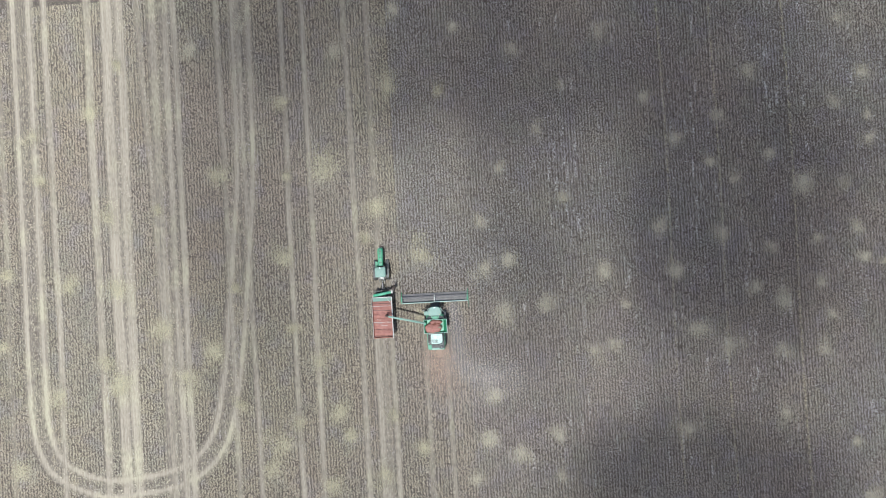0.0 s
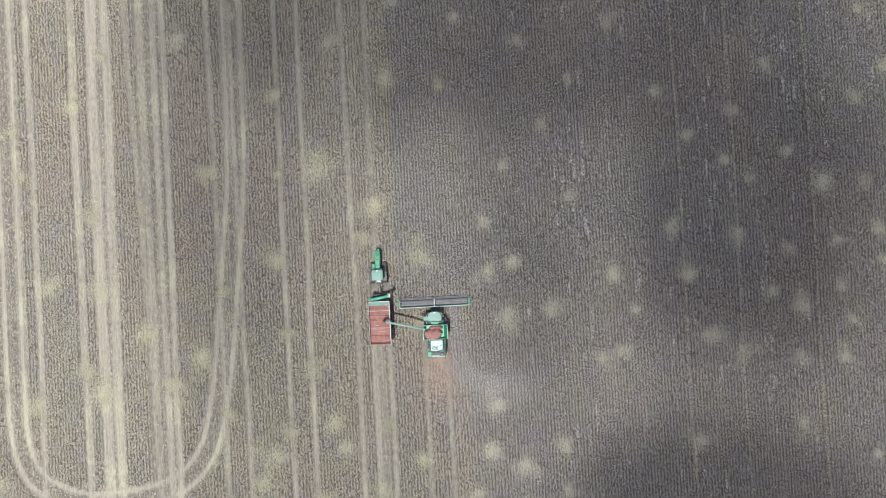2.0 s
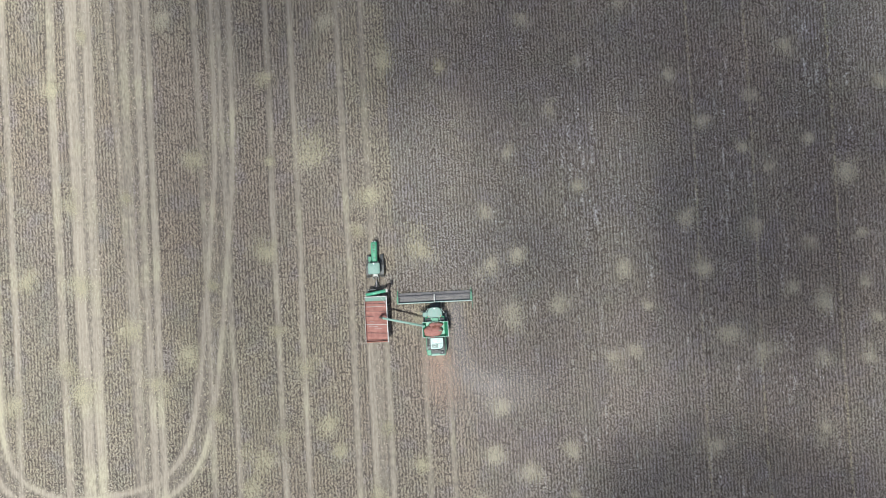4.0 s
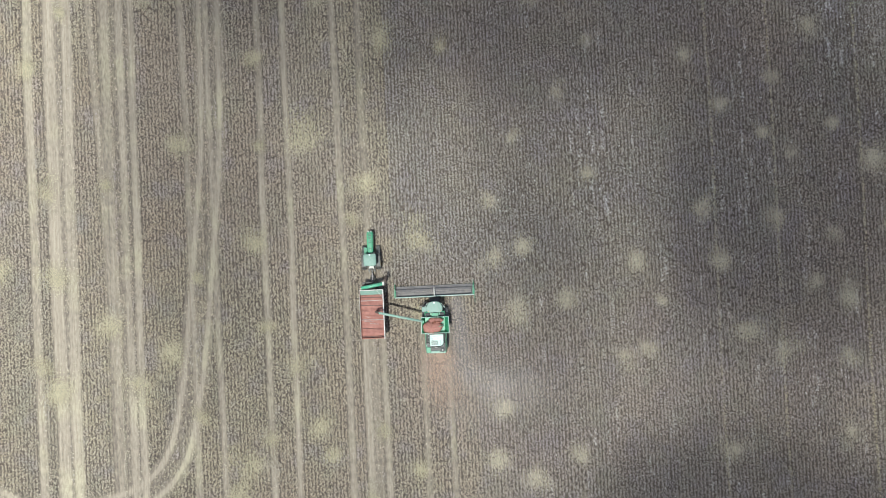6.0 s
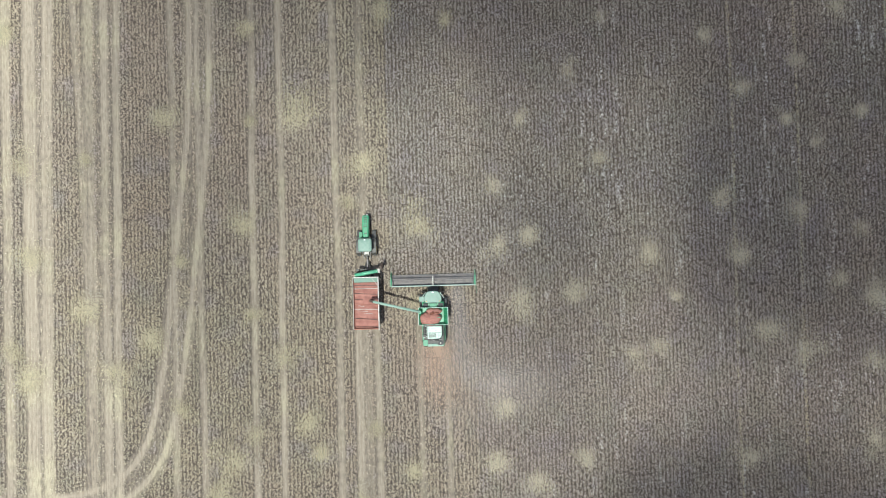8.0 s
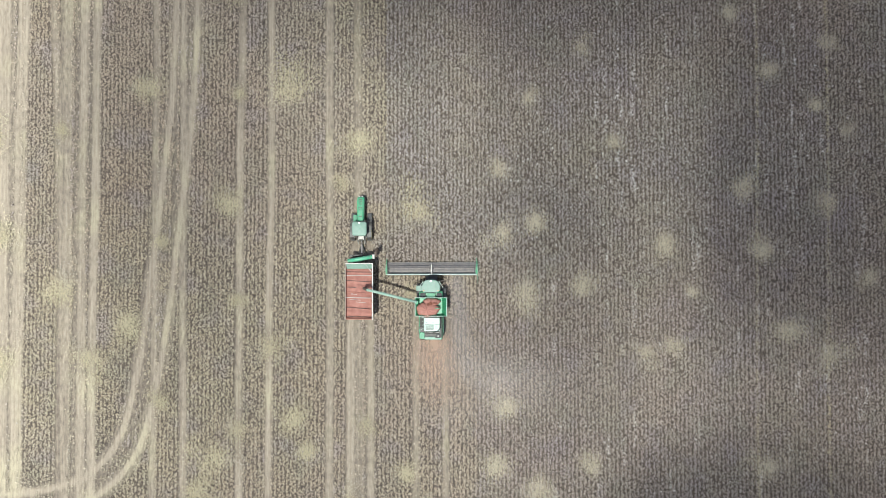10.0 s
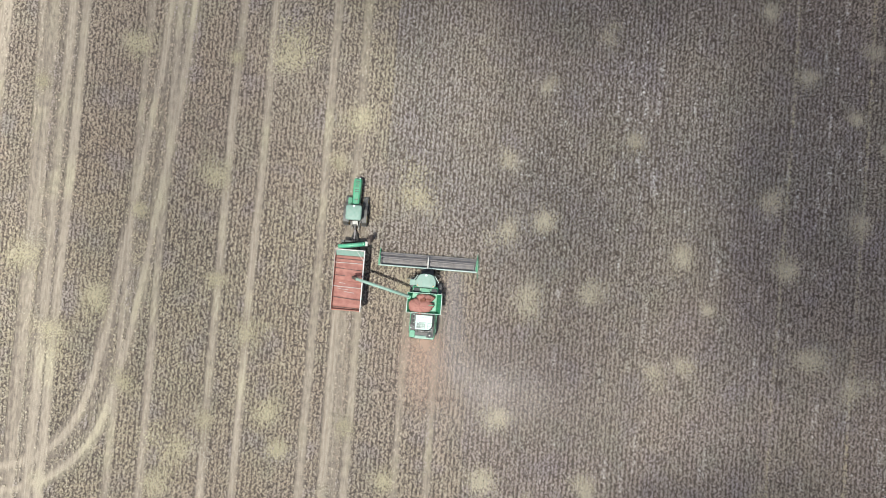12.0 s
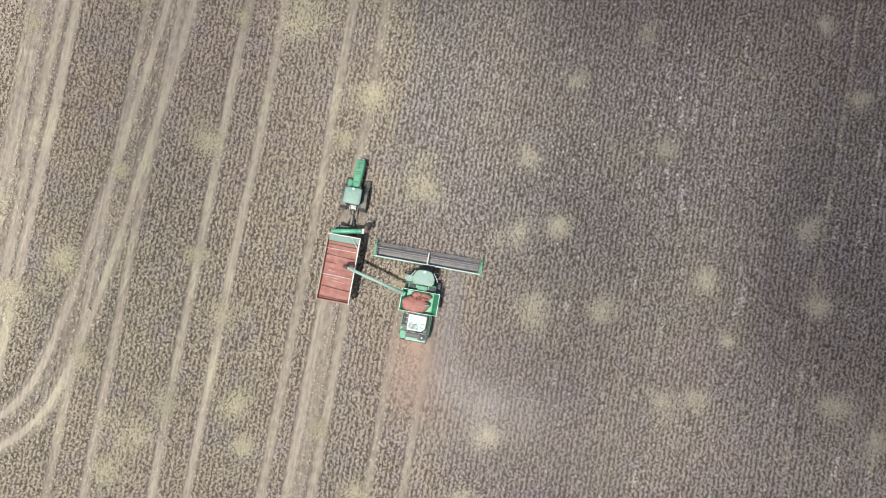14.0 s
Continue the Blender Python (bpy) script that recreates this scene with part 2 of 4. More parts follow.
def rounded(x0, x1, y0, y1, z, r, n=4):
    """A rounded rectangle, as a ring at height z."""
    out = []
    for cx, cy, a0 in ((x1 - r, y1 - r, 0), (x0 + r, y1 - r, 90), (x0 + r, y0 + r, 180), (x1 - r, y0 + r, 270)):
        for k in range(n + 1):
            a = radians(a0 + 90 * k / n)
            out.append((cx + r * math.cos(a), cy + r * math.sin(a), z))
    return out


def lathe(bm, profile, at, n=32):
    """Turns a profile of (across, radius) round an axle that lies along x through the point at."""
    rings = [[(at[0] + x, at[1] + r * math.cos(2 * math.pi * k / n), at[2] + r * math.sin(2 * math.pi * k / n)) for k in range(n)] for x, r in profile]
    return loft(bm, rings)


def wheel(parent, x, y, r, w, lugs=22):
    """An agricultural wheel: lugged tyre with a yellow rim set into it."""
    h = w / 2
    bm = lathe(bmesh.new(), [(-h * 0.8, r * 0.55), (-h, r * 0.7), (-h * 0.95, r * 0.9), (-h * 0.7, r * 0.955), (h * 0.7, r * 0.955), (h * 0.95, r * 0.9), (h, r * 0.7), (h * 0.8, r * 0.55)], (x, y, r))
    for k in range(lugs):
        for s in (-1, 1):
            turn = Matrix.Translation((x, y, r)) @ Matrix.Rotation(2 * math.pi * (k + 0.25 * s) / lugs, 4, "X")
            block(bm, min(0, s * h * 0.95), max(0, s * h * 0.95), -0.045, 0.045, r * 0.94, r, 0, turn @ Matrix.Rotation(s * 0.35, 4, "Z"))
    tyre = part("tyre", bm, RUBBER, parent, "dusty black lugged tyre")
    bm = lathe(bmesh.new(), [(-h * 0.5, 0.05), (-h * 0.5, r * 0.3), (-h * 0.82, r * 0.5), (-h * 0.82, r * 0.57), (h * 0.82, r * 0.57), (h * 0.82, r * 0.5), (h * 0.5, r * 0.3), (h * 0.5, 0.05)], (x, y, r))
    part("rim", bm, YELLOW, tyre, "yellow painted steel rim", True)
    return tyre


def strip_mesh(name, verts, faces, material, smooth=False):
    me = bpy.data.meshes.new(name)
    me.from_pydata(verts, [], faces)
    me.materials.append(material)
    if smooth:
        me.shade_smooth()
    return new(name, me)


# ---- the field ----
rng = np.random.default_rng(7)
# wheel tracks along the rows: middle, half width, strength, lean
LANES = np.array([(-85.9, 0.5, 0.7, 0), (-76.2, 0.6, 0.9, 0), (-67.8, 0.72, 0.85, 0), (-63.2, 2.1, 0.6, 0), (-54.5, 1.9, 0.55, 0), (-51.6, 1.1, 0.45, 0), (-64.2, 1.0, 1.0, 0), (-61.7, 0.85, 0.95, 0),
                  (-55.9, 0.6, 0.75, -0.037), (-54.9, 0.65, 0.8, 0), (-52.6, 0.6, 0.9, 0), (-51.0, 0.55, 1.0, 0), (-42.4, 0.52, 0.85, 0), (-38.3, 0.5, 0.85, 0),
                  (-30.1, 0.5, 0.95, 0), (-26.0, 0.48, 1.0, 0), (-17.6, 0.52, 0.86, 0), (-13.4, 0.55, 0.8, 0), (42.3, 0.3, 0.3, 0), (65.3, 0.35, 0.3, 0)])
# the turn that a tractor drove: middle line of its two wheel tracks
TURN = np.array([(-81.0, 70), (-80.9, 20), (-80.9, -15), (-80.5, -24), (-78.4, -30.6), (-74.2, -34.1), (-68.1, -36.2), (-62.0, -36.0), (-56.2, -35.2), (-51.2, -33.4), (-47.5, -30.2),
                 (-45.1, -25.8), (-43.4, -19.0), (-42.0, -10.0), (-39.9, 8), (-38.2, 28), (-37.8, 70)])
# machine trails: middle, half width, strength, front end
TRAILS = np.array([(-14.55, 0.5, 0.95, -4.0), (-13.2, 0.35, 0.5, -4.0), (-11.75, 0.42, 0.9, -4.0), (-14.05, 0.35, 0.8, 2.2), (-11.8, 0.35, 0.8, 2.2), (-13.1, 1.3, 0.5, -6.0), (-5.4, 0.45, 0.75, -7.0), (-1.2, 0.45, 0.75, -7.0)])


def smooth_line(pts, n):
    """A smooth line through the points, n steps to a stretch."""
    p = np.vstack([2 * pts[0] - pts[1], pts, 2 * pts[-1] - pts[-2]])
    t = np.linspace(0, 1, n, endpoint=False)[:, None]
    out = [0.5 * (2 * b + (c - a) * t + (2 * a - 5 * b + 4 * c - d) * t**2 + (3 * b - a - 3 * c + d) * t**3) for a, b, c, d in zip(p, p[1:], p[2:], p[3:])]
    return np.vstack(out + [pts[-1:]])


TURN_LINE = smooth_line(TURN, 6)


def wobble(y, k):
    return 0.18 * np.sin(y * 0.045 + k * 1.7) + 0.07 * np.sin(y * 0.17 + k * 2.9)


def band(d, w):
    """1 on a track, falling to 0 past its edge."""
    return np.clip((w + 0.36 - np.abs(d)) / 0.5, 0, 1)


def track(x, y):
    """How much the ground is driven flat at x, y."""
    v = np.zeros_like(x)
    for k, (c, w, s, lean) in enumerate(LANES):
        fade = 0.94 + 0.06 * np.sin(y * 0.11 + k * 2.3)
        v = np.maximum(v, s * fade * band(x - c - lean * y - wobble(y, k), w))
    for k, (c, w, s, front) in enumerate(TRAILS):
        v = np.maximum(v, s * band(x - c - 0.4 * wobble(y, k), w) * np.clip((front - y) / 2, 0, 1))
    near = (x > -86) & (x < -33)
    xs, ys = x[near], y[near]
    best = np.full(xs.shape, 1e9)
    for a, b in zip(TURN_LINE, TURN_LINE[1:]):
        d = b - a
        t = np.clip(((xs - a[0]) * d[0] + (ys - a[1]) * d[1]) / (d @ d), 0, 1)
        best = np.minimum(best, np.hypot(xs - a[0] - t * d[0], ys - a[1] - t * d[1]))
    turn = np.zeros_like(best)
    for off, w, s in ((1.2, 1.3, 0.45), (1.55, 0.45, 1.0), (0.75, 0.12, 0.7), (2.35, 0.15, 0.7)):
        turn = np.maximum(turn, s * band(best - off, w))
    v[near] = np.maximum(v[near], turn)
    return v


def cut_edge(x, y):
    """True where the crop still stands: right of the last cut and ahead of the knife."""
    return (x > 3.05) | ((x > -9.5) & (y > -1.75))


def build_ground():
    far = np.array([6, 14, 30, 60, 120, 260, 600, 1300, 2500.0])
    xs = np.concatenate([-93 - far[::-1], np.arange(-93, 93.01, 0.3), 93 + far])
    ys = np.concatenate([-64 - far[::-1], np.arange(-64, 64.01, 0.5), 64 + far])
    X, Y = np.meshgrid(xs, ys)
    x, y = X.ravel(), Y.ravel()
    tr = track(x, y)
    near = (np.abs(x) < 94) & (np.abs(y) < 65)
    z = np.where(near, 0.018 * rng.standard_normal(x.size) * (1 - tr) - 0.035 * tr, 0) - 0.02
    nx, ny = len(xs), len(ys)
    i = (np.arange(ny - 1)[:, None] * nx + np.arange(nx - 1)[None, :]).ravel()
    ob = strip_mesh("ground", np.c_[x, y, z].tolist(), np.c_[i, i + 1, i + nx + 1, i + nx].tolist(), SOIL, True)
    ob.data.attributes.new("track", "FLOAT", "POINT").data.foreach_set("value", tr.astype(np.float32))
    ob.data.attributes.new("distant", "FLOAT", "POINT").data.foreach_set("value", (~near).astype(np.float32))
    return tagged(ob, "grey-brown harvested field with pale wheel tracks", "field", kind="structure")


build_ground()


def clumps(name, x, y, radius, height, material, k=4):
    """Low dry tufts: k leafy wedges round one root each, all in one mesh."""
    n = len(x)
    a = np.arange(k)[None, :] * 2 * np.pi / k + rng.uniform(0, 6.28, (n, 1)) + rng.normal(0, 0.5, (n, k))
    half = rng.uniform(0.35, 0.8, (n, k))
    r = radius[:, None] * rng.uniform(0.5, 1.3, (n, k))
    h = height[:, None] * rng.uniform(0.35, 1.0, (n, k))
    one = np.stack([x[:, None] + r * np.cos(a - half), y[:, None] + r * np.sin(a - half), h], -1)
    two = np.stack([x[:, None] + r * np.cos(a + half), y[:, None] + r * np.sin(a + half), h * rng.uniform(0.1, 1.2, (n, k))], -1)
    root = np.stack([x, y, height * rng.uniform(0.1, 0.6, n)], -1)[:, None, :]
    co = np.concatenate([root, one, two], 1).reshape(-1, 3)
    base = (np.arange(n) * (2 * k + 1))[:, None, None]
    j = np.arange(k)
    tri = (base + np.stack([0 * j, 1 + j, 1 + k + j], -1)[None]).reshape(-1)
    me = bpy.data.meshes.new(name)
    me.vertices.add(len(co))
    me.vertices.foreach_set("co", co.ravel())
    me.loops.add(len(tri))
    me.loops.foreach_set("vertex_index", tri.astype(np.int32))
    me.polygons.add(len(tri) // 3)
    me.polygons.foreach_set("loop_start", np.arange(0, len(tri), 3, dtype=np.int32))
    me.update(calc_edges=True)
    me.materials.append(material)
    return new(name, me)


ROW = 0.56
rows_x, along_y = np.arange(-90, 86, ROW), np.arange(-46, 58, 0.056)
gx, gy = [g.ravel() for g in np.meshgrid(rows_x, along_y)]
spared = np.tile(rng.uniform(0, 1, rows_x.size), along_y.size)  # whole rows that wheels left standing
gx = gx + rng.normal(0, 0.115, gx.size)
gy = gy + rng.uniform(-0.05, 0.05, gy.size)
flat = track(gx, gy)
stands = cut_edge(gx, gy)
keep = 0.45 * rng.uniform(0, 1, gx.size) + 0.55 * spared > np.clip(flat * 0.95, 0, 0.95)
keep &= rng.uniform(0, 1, gx.size) > np.where(flat < 0.02, 0.1, 0.3)
# gaps of a hand or two in each row, where the dark soil shows between the plants
cells = rng.uniform(0, 1, (rows_x.size, 580))
at_row, at_cell = np.clip(((gx + 90) / ROW + 0.5).astype(int), 0, rows_x.size - 1), ((gy + 46.1) / 0.18).astype(int)
keep &= cells[at_row, np.clip(at_cell, 0, 579)] > 0.05
for nm, pick, mat, r, h, label in (
        ("lentil_crop", keep & stands, CROP, (0.07, 0.165), (0.08, 0.42), "grey-brown ripe lentil crop standing in fine rows"),
        ("stubble", keep & ~stands, STUBBLE, (0.07, 0.17), (0.05, 0.33), "cut brown stubble and straw litter between the wheel tracks")):
    sx, sy = gx[pick], gy[pick]
    if nm == "stubble":
        sx = sx + rng.normal(0, 0.05, len(sx))
    tagged(clumps(nm, sx, sy, rng.uniform(*r, len(sx)), rng.uniform(*h, len(sx)), mat, 4), label, "stubble" if nm == "stubble" else "crop", kind="stuff")

# short broken straw lying loose on the soil between the tufts
n = 330000
bx, by = rng.uniform(-91, 91, n), rng.uniform(-56, 60, n)
lies = track(bx, by) < 0.45
bx, by = bx[lies], by[lies]
n = len(bx)
ba, bl, bw, bz = rng.uniform(0, 6.28, n), rng.uniform(0.10, 0.26, n), rng.uniform(0.012, 0.03, n), rng.uniform(0.02, 0.09, n)
dx, dy = np.cos(ba), np.sin(ba)
co = np.stack([np.c_[bx - dy * bw, by + dx * bw, bz], np.c_[bx + dy * bw, by - dx * bw, bz], np.c_[bx + dx * bl, by + dy * bl, bz + 0.03]], 1).reshape(-1, 3)
tagged(strip_mesh("straw_litter", co.tolist(), np.arange(3 * n).reshape(-1, 3).tolist(), LITTER), "short broken brown straw littering the soil", "straw", kind="stuff")

# pale chaff lying in broken lines along some rows of the crop
lines = np.r_[23.4, 25.2, 33.9, 42.2, rng.uniform(12, 64, 18), rng.uniform(60, 85, 4)]
cx = np.repeat(lines, 100)
cy = np.concatenate([np.concatenate([rng.normal(m, 0.9, 20) for m in rng.uniform(-42, 50, 5)]) for _ in lines])
cx, cy = np.r_[cx, rng.uniform(7, 85, 3000)], np.r_[cy, rng.uniform(-45, 55, 3000)]
tagged(clumps("chaff_flecks", cx + rng.normal(0, 0.12, cx.size), cy, rng.uniform(0.06, 0.17, cx.size), rng.uniform(0.3, 0.4, cx.size), CHAFF),
       "pale chaff flecks caught along the crop rows", "chaff", kind="stuff")


# three old wheel lines where pale volunteer grass stands almost unbroken
lx, ly = np.repeat((42.1, 51.9, 65.6), 1000), rng.uniform(-45, 56, 3000)
tagged(clumps("grass_lines", lx + 0.25 * np.sin(ly * 0.07) + rng.normal(0, 0.11, lx.size), ly, rng.uniform(0.07, 0.17, lx.size), rng.uniform(0.3, 0.42, lx.size), STRAW),
       "thin pale lines of dry grass along old wheel marks", "grass", kind="stuff")


def grass_patch(seed, material):
    """A patch of pale, flattened dry grass: thin blades that lie in swirls, thinning to the edge."""
    g = np.random.default_rng(seed)
    n = 1500
    # tussocks crowd round a few uneven middles, with stragglers further out
    mids = g.normal(0, 0.3, (7, 2))
    pick = g.integers(0, 7, n)
    wide = np.where(g.uniform(0, 1, n) < 0.65, 0.3, 0.55)
    x, y = mids[pick, 0] + g.normal(0, 1, n) * wide, mids[pick, 1] + g.normal(0, 1, n) * wide
    swirl = 1.7 * np.sin(1.9 * x + seed) + 1.5 * np.cos(1.7 * y - seed) + g.normal(0, 0.45, n)
    ln, w = g.uniform(0.04, 0.12, n), g.uniform(0.007, 0.018, n)
    dx, dy = np.cos(swirl), np.sin(swirl)
    z0, z1 = g.uniform(0.2, 0.34, n), g.uniform(0.26, 0.42, n)
    co = np.stack([np.c_[x - dy * w, y + dx * w, z0], np.c_[x + dy * w, y - dx * w, z0], np.c_[x + dx * ln, y + dy * ln, z1]], 1).reshape(-1, 3)
    return strip_mesh("grass_patch", co.tolist(), np.arange(3 * n).reshape(-1, 3).tolist(), material)


WEST = [(-87, -8.1, 1.9), (-85.6, 5.6, 2.2), (-84.5, -32.3, 3), (-79.7, 32.7, 1.9), (-78.5, 24.4, 1.7), (-76.5, -18.2, 2.4), (-73.8, 3.3, 2.7), (-68.4, 36.7, 2.6),
        (-67.2, -11.8, 2.4), (-65.3, 16.1, 2.4), (-64.4, -16.8, 3), (-64.2, 1.9, 2.6), (-62.1, 45.6, 1.7), (-55.5, 17, 1.7), (-55.4, -6.1, 3), (-51.6, -15.7, 2.7),
        (-46.4, -10.9, 2.8), (-43.8, 22.8, 2.4), (-41.4, -21.5, 2.2), (-41.4, 0.8, 1.9), (-36.1, -34.1, 2.7), (-33.6, -29.1, 3.2), (-31.4, 6.8, 2.6), (-30.7, 36.3, 1.9),
        (-30.6, -7.1, 1.9), (-30.4, 22.2, 1.7), (-30.2, -25.1, 1.9), (-25.7, -13.9, 2.4), (-24.5, -38.1, 2.4), (-23.2, 23, 3.8), (-22.1, -23.8, 2.7), (-20.3, -28.5, 2.4),
        (-15.7, 9.1, 1.7)]
MIDDLE = [(-14.5, -35.9, 2.4), (-13.7, 15.5, 2.6), (-12.3, -24.7, 1.6), (-10, 38.3, 3), (-6.9, -31.3, 2.2), (-5.7, -6.2, 2.2), (-5, 5.7, 3), (-0, 36.7, 1.6),
          (3.2, -37.7, 1.9), (5.9, -30.5, 3), (6.1, 11, 1.9), (6.5, 2.1, 2.4), (7, -21.6, 2.4), (10, -6.5, 2.7), (10.5, 21.3, 1.7), (11.1, 3.7, 2.6),
          (11.7, -33.1, 2.6), (18.2, 28.2, 1.6), (18.4, -5.4, 2.4), (18.9, -29.9, 1.9), (19.1, -37.6, 1.7), (22.5, 14.9, 1.9), (23.2, 36.1, 1.3), (26.6, -14.7, 1.8),
          (28.9, 0.5, 2.2), (30.4, -13.5, 1.7), (33, -6.2, 1.5), (38.6, 32.9, 1.9), (40, 8.4, 2.4), (42.9, -30, 2.4), (43, 0.2, 2.4), (44.1, 24.9, 1.7),
          (46.5, -11.3, 3)]
EAST = [(50.4, 20.2, 1.9), (51.7, 6.4, 2.2), (52, -15, 2.4), (52.2, 28.3, 1.9), (54.6, 16.6, 1.3), (57.8, -4, 1.9), (58.7, 36.8, 2.2), (60.7, 2.9, 1.7),
        (61.5, -28.3, 1.9), (61.5, 21.1, 1.6), (61.8, -16.1, 1.9), (62.4, -6.8, 3), (67.4, 14.9, 3.2), (69.4, 4.5, 1.5), (69.9, -16.3, 1.9), (70, -3.7, 1.5),
        (71.3, -9.9, 1.3), (74, 30.2, 1.9), (74.5, -33.8, 1.6), (75.3, 14.6, 1.9), (76.2, 45.7, 1.7), (76.6, 6, 1.9), (76.8, -44.1, 2.2), (78.3, 0.3, 1.9),
        (79.8, 35.2, 2.2), (80, 27.1, 1.3), (80.1, 22.8, 1.7), (81.6, -0.4, 1.1), (-48, 47.5, 2), (-20, 45.5, 2.4), (3, 49, 1.8), (14, 44, 2),
        (31, 46, 1.8), (66, 51, 1.9), (-38, 52, 1.8), (-8, 53, 2.2)]
for places, material, label in ((WEST + MIDDLE[:8], STRAW, "flattened pale yellow grass patch on the harvested stubble"), (MIDDLE[8:] + EAST, BLEACHED, "bleached dry grass patch standing out of the crop")):
    kinds = [tagged(grass_patch(k, material), label, "grass", "dry grass patches", "stuff") for k in range(6)]
    for i, (px, py, pr) in enumerate(places):
        at = pose(px, py, 0, 0, 0, 37 * i)
        ob = kinds[i] if i < len(kinds) else copy_thing(kinds[i % len(kinds)], at)
        ob.matrix_basis = at @ Matrix.Diagonal((0.95 * pr, (0.8 + 0.06 * (i % 6)) * pr, 1, 1))


# ---- dust and cloud ----
def haze_sheets(name, xs, ys, dense, heights, material, label, category):
    """An uneven sheet that thins out to nothing at their edges."""
    X, Y = np.meshgrid(xs, ys)
    nx, ny = len(xs), len(ys)
    i = (np.arange(ny - 1)[:, None] * nx + np.arange(nx - 1)[None, :]).ravel()
    quad = np.c_[i, i + 1, i + nx + 1, i + nx]
    vs, fs, ds = [], [], []
    for k, h in enumerate(heights):
        d = dense(X.ravel(), Y.ravel(), k)
        z = h * (0.75 + 0.25 * np.sin(X.ravel() * 0.7 + k) * np.cos(Y.ravel() * 0.5 + 2 * k)) * (0.4 + 0.6 * d)
        vs.append(np.c_[X.ravel(), Y.ravel(), z + 0.36])
        fs.append((quad + k * nx * ny)[d[quad].max(1) > 0.004])
        ds.append(d)
    ob = strip_mesh(name, np.vstack(vs).tolist(), np.vstack(fs).tolist(), material, True)
    ob.data.attributes.new("dense", "FLOAT", "POINT").data.foreach_set("value", np.concatenate(ds).astype(np.float32))
    return tagged(ob, label, category, kind="stuff")


def plume(x, y, k):
    """Dust behind the combine: as wide as the machine, spreading and thinning backwards."""
    back = np.clip((-11.2 - y) / 11.5, 0, 1)
    mid = -3.2 + 1.2 * back
    w = 2.5 + 1.8 * back
    return np.clip(1.25 - np.abs(x - mid) / w, 0, 1) * np.clip((-11.2 - y) / 1.2, 0, 1) * (1 - back) ** 0.8


def drift(x, y, k):
    wide = np.clip(1.2 - np.hypot((x - 5.0 - 0.3 * (y + 20)) / 10, (y + 20) / 7), 0, 1) ** 1.2
    # a wisp that the wind carries off to the east
    bend = y + 15.2 + 0.2 * (x + 1)
    wisp = np.exp(-(bend / (2.2 + 0.12 * (x + 3))) ** 2) * np.clip((x + 3.5) / 5, 0, 1) * np.clip((24 - x) / 17, 0, 1)
    return np.clip(0.35 * wide + 0.55 * wisp, 0, 1)


def side_dust(x, y, k):
    """Thin dust that streams back along the combine's flank from the cutting front."""
    mid = 0.3 + 0.06 * (-4 - y)
    w = 1.6 + 0.09 * (-4 - y)
    return np.clip(1.2 - np.abs(x - mid) / w, 0, 1) * np.clip((-2.9 - y) / 1.5, 0, 1) * np.clip((y + 19) / 7, 0, 1)


haze_sheets("dust_plume", np.arange(-9, 5.1, 0.5), np.arange(-24, -11, 0.5), plume, (1.2,), DUST, "red-brown dust and chaff blown out behind the combine", "dust")
haze_sheets("drifting_dust", np.arange(-8, 26, 0.6), np.arange(-40, -8, 0.6), drift, (2.2,), DRIFT, "thin grey dust drifting over the crop", "dust")
haze_sheets("side_dust", np.arange(-4, 6, 0.4), np.arange(-20, -2.5, 0.4), side_dust, (0.9,), SIDE, "pale mauve dust beside the combine", "dust")


# puffs of the unseen cloud, laid out to shade the field: middle, half axes, thickness
SHADE_PUFFS = ((53, 16, 25, 41, 0.92), (13, 50, 58, 24, 0.78), (46, -40, 34, 15, 0.85), (16, 27, 14.5, 49, 0.55), (-40, 37, 20, 60, 0.38), (80, 30, 30, 60, 0.4), (150, 20, 60, 120, 0.9), (40, 130, 150, 60, 0.8))


def smooth_step(a, b, x):
    u = np.clip((x - a) / (b - a), 0, 1)
    return u * u * (3 - 2 * u)


def build_shade_cloud():
    """A broken cloud out of view, added to shade the field: a thin veil with thicker puffs, frayed at their rims."""
    base = 900.0
    off = SUN * base
    xs, ys = np.arange(-110, 260, 4.0), np.arange(-150, 200, 4.0)
    X, Y = [g.ravel() for g in np.meshgrid(xs, ys)]
    fray = np.array([noise.fractal((x * 0.045, y * 0.045, 3.0), 1.0, 2.0, 4) for x, y in zip(X, Y)])
    clear = 1 - 0.33 * smooth_step(-63, -41, X + 6 * fray)
    for px, py, rx, ry, thick in SHADE_PUFFS:
        clear *= 1 - thick * (1 - smooth_step(0.55, 1.3, np.hypot((X - px) / rx, (Y - py) / ry) + 0.16 * fray))
    rim = np.clip(np.minimum(np.minimum(X + 108, 256 - X), np.minimum(Y + 148, 196 - Y)) / 40, 0, 1)
    d = (1 - clear) * rim
    nx, ny = len(xs), len(ys)
    i = (np.arange(ny - 1)[:, None] * nx + np.arange(nx - 1)[None, :]).ravel()
    z = base + (15 + 5 * np.sin(X * 0.13) * np.sin(Y * 0.11) + 6 * fray) * d
    s = z / base
    ob = strip_mesh("cloud", np.c_[X + off.x * s, Y + off.y * s, z].tolist(), np.c_[i, i + 1, i + nx + 1, i + nx].tolist(), SHADE_CLOUD, True)
    ob.data.attributes.new("dense", "FLOAT", "POINT").data.foreach_set("value", d.astype(np.float32))
    return tagged(ob, "unseen thin broken grey cloud, placed high up to shade the field", "cloud", kind="structure")


build_shade_cloud()


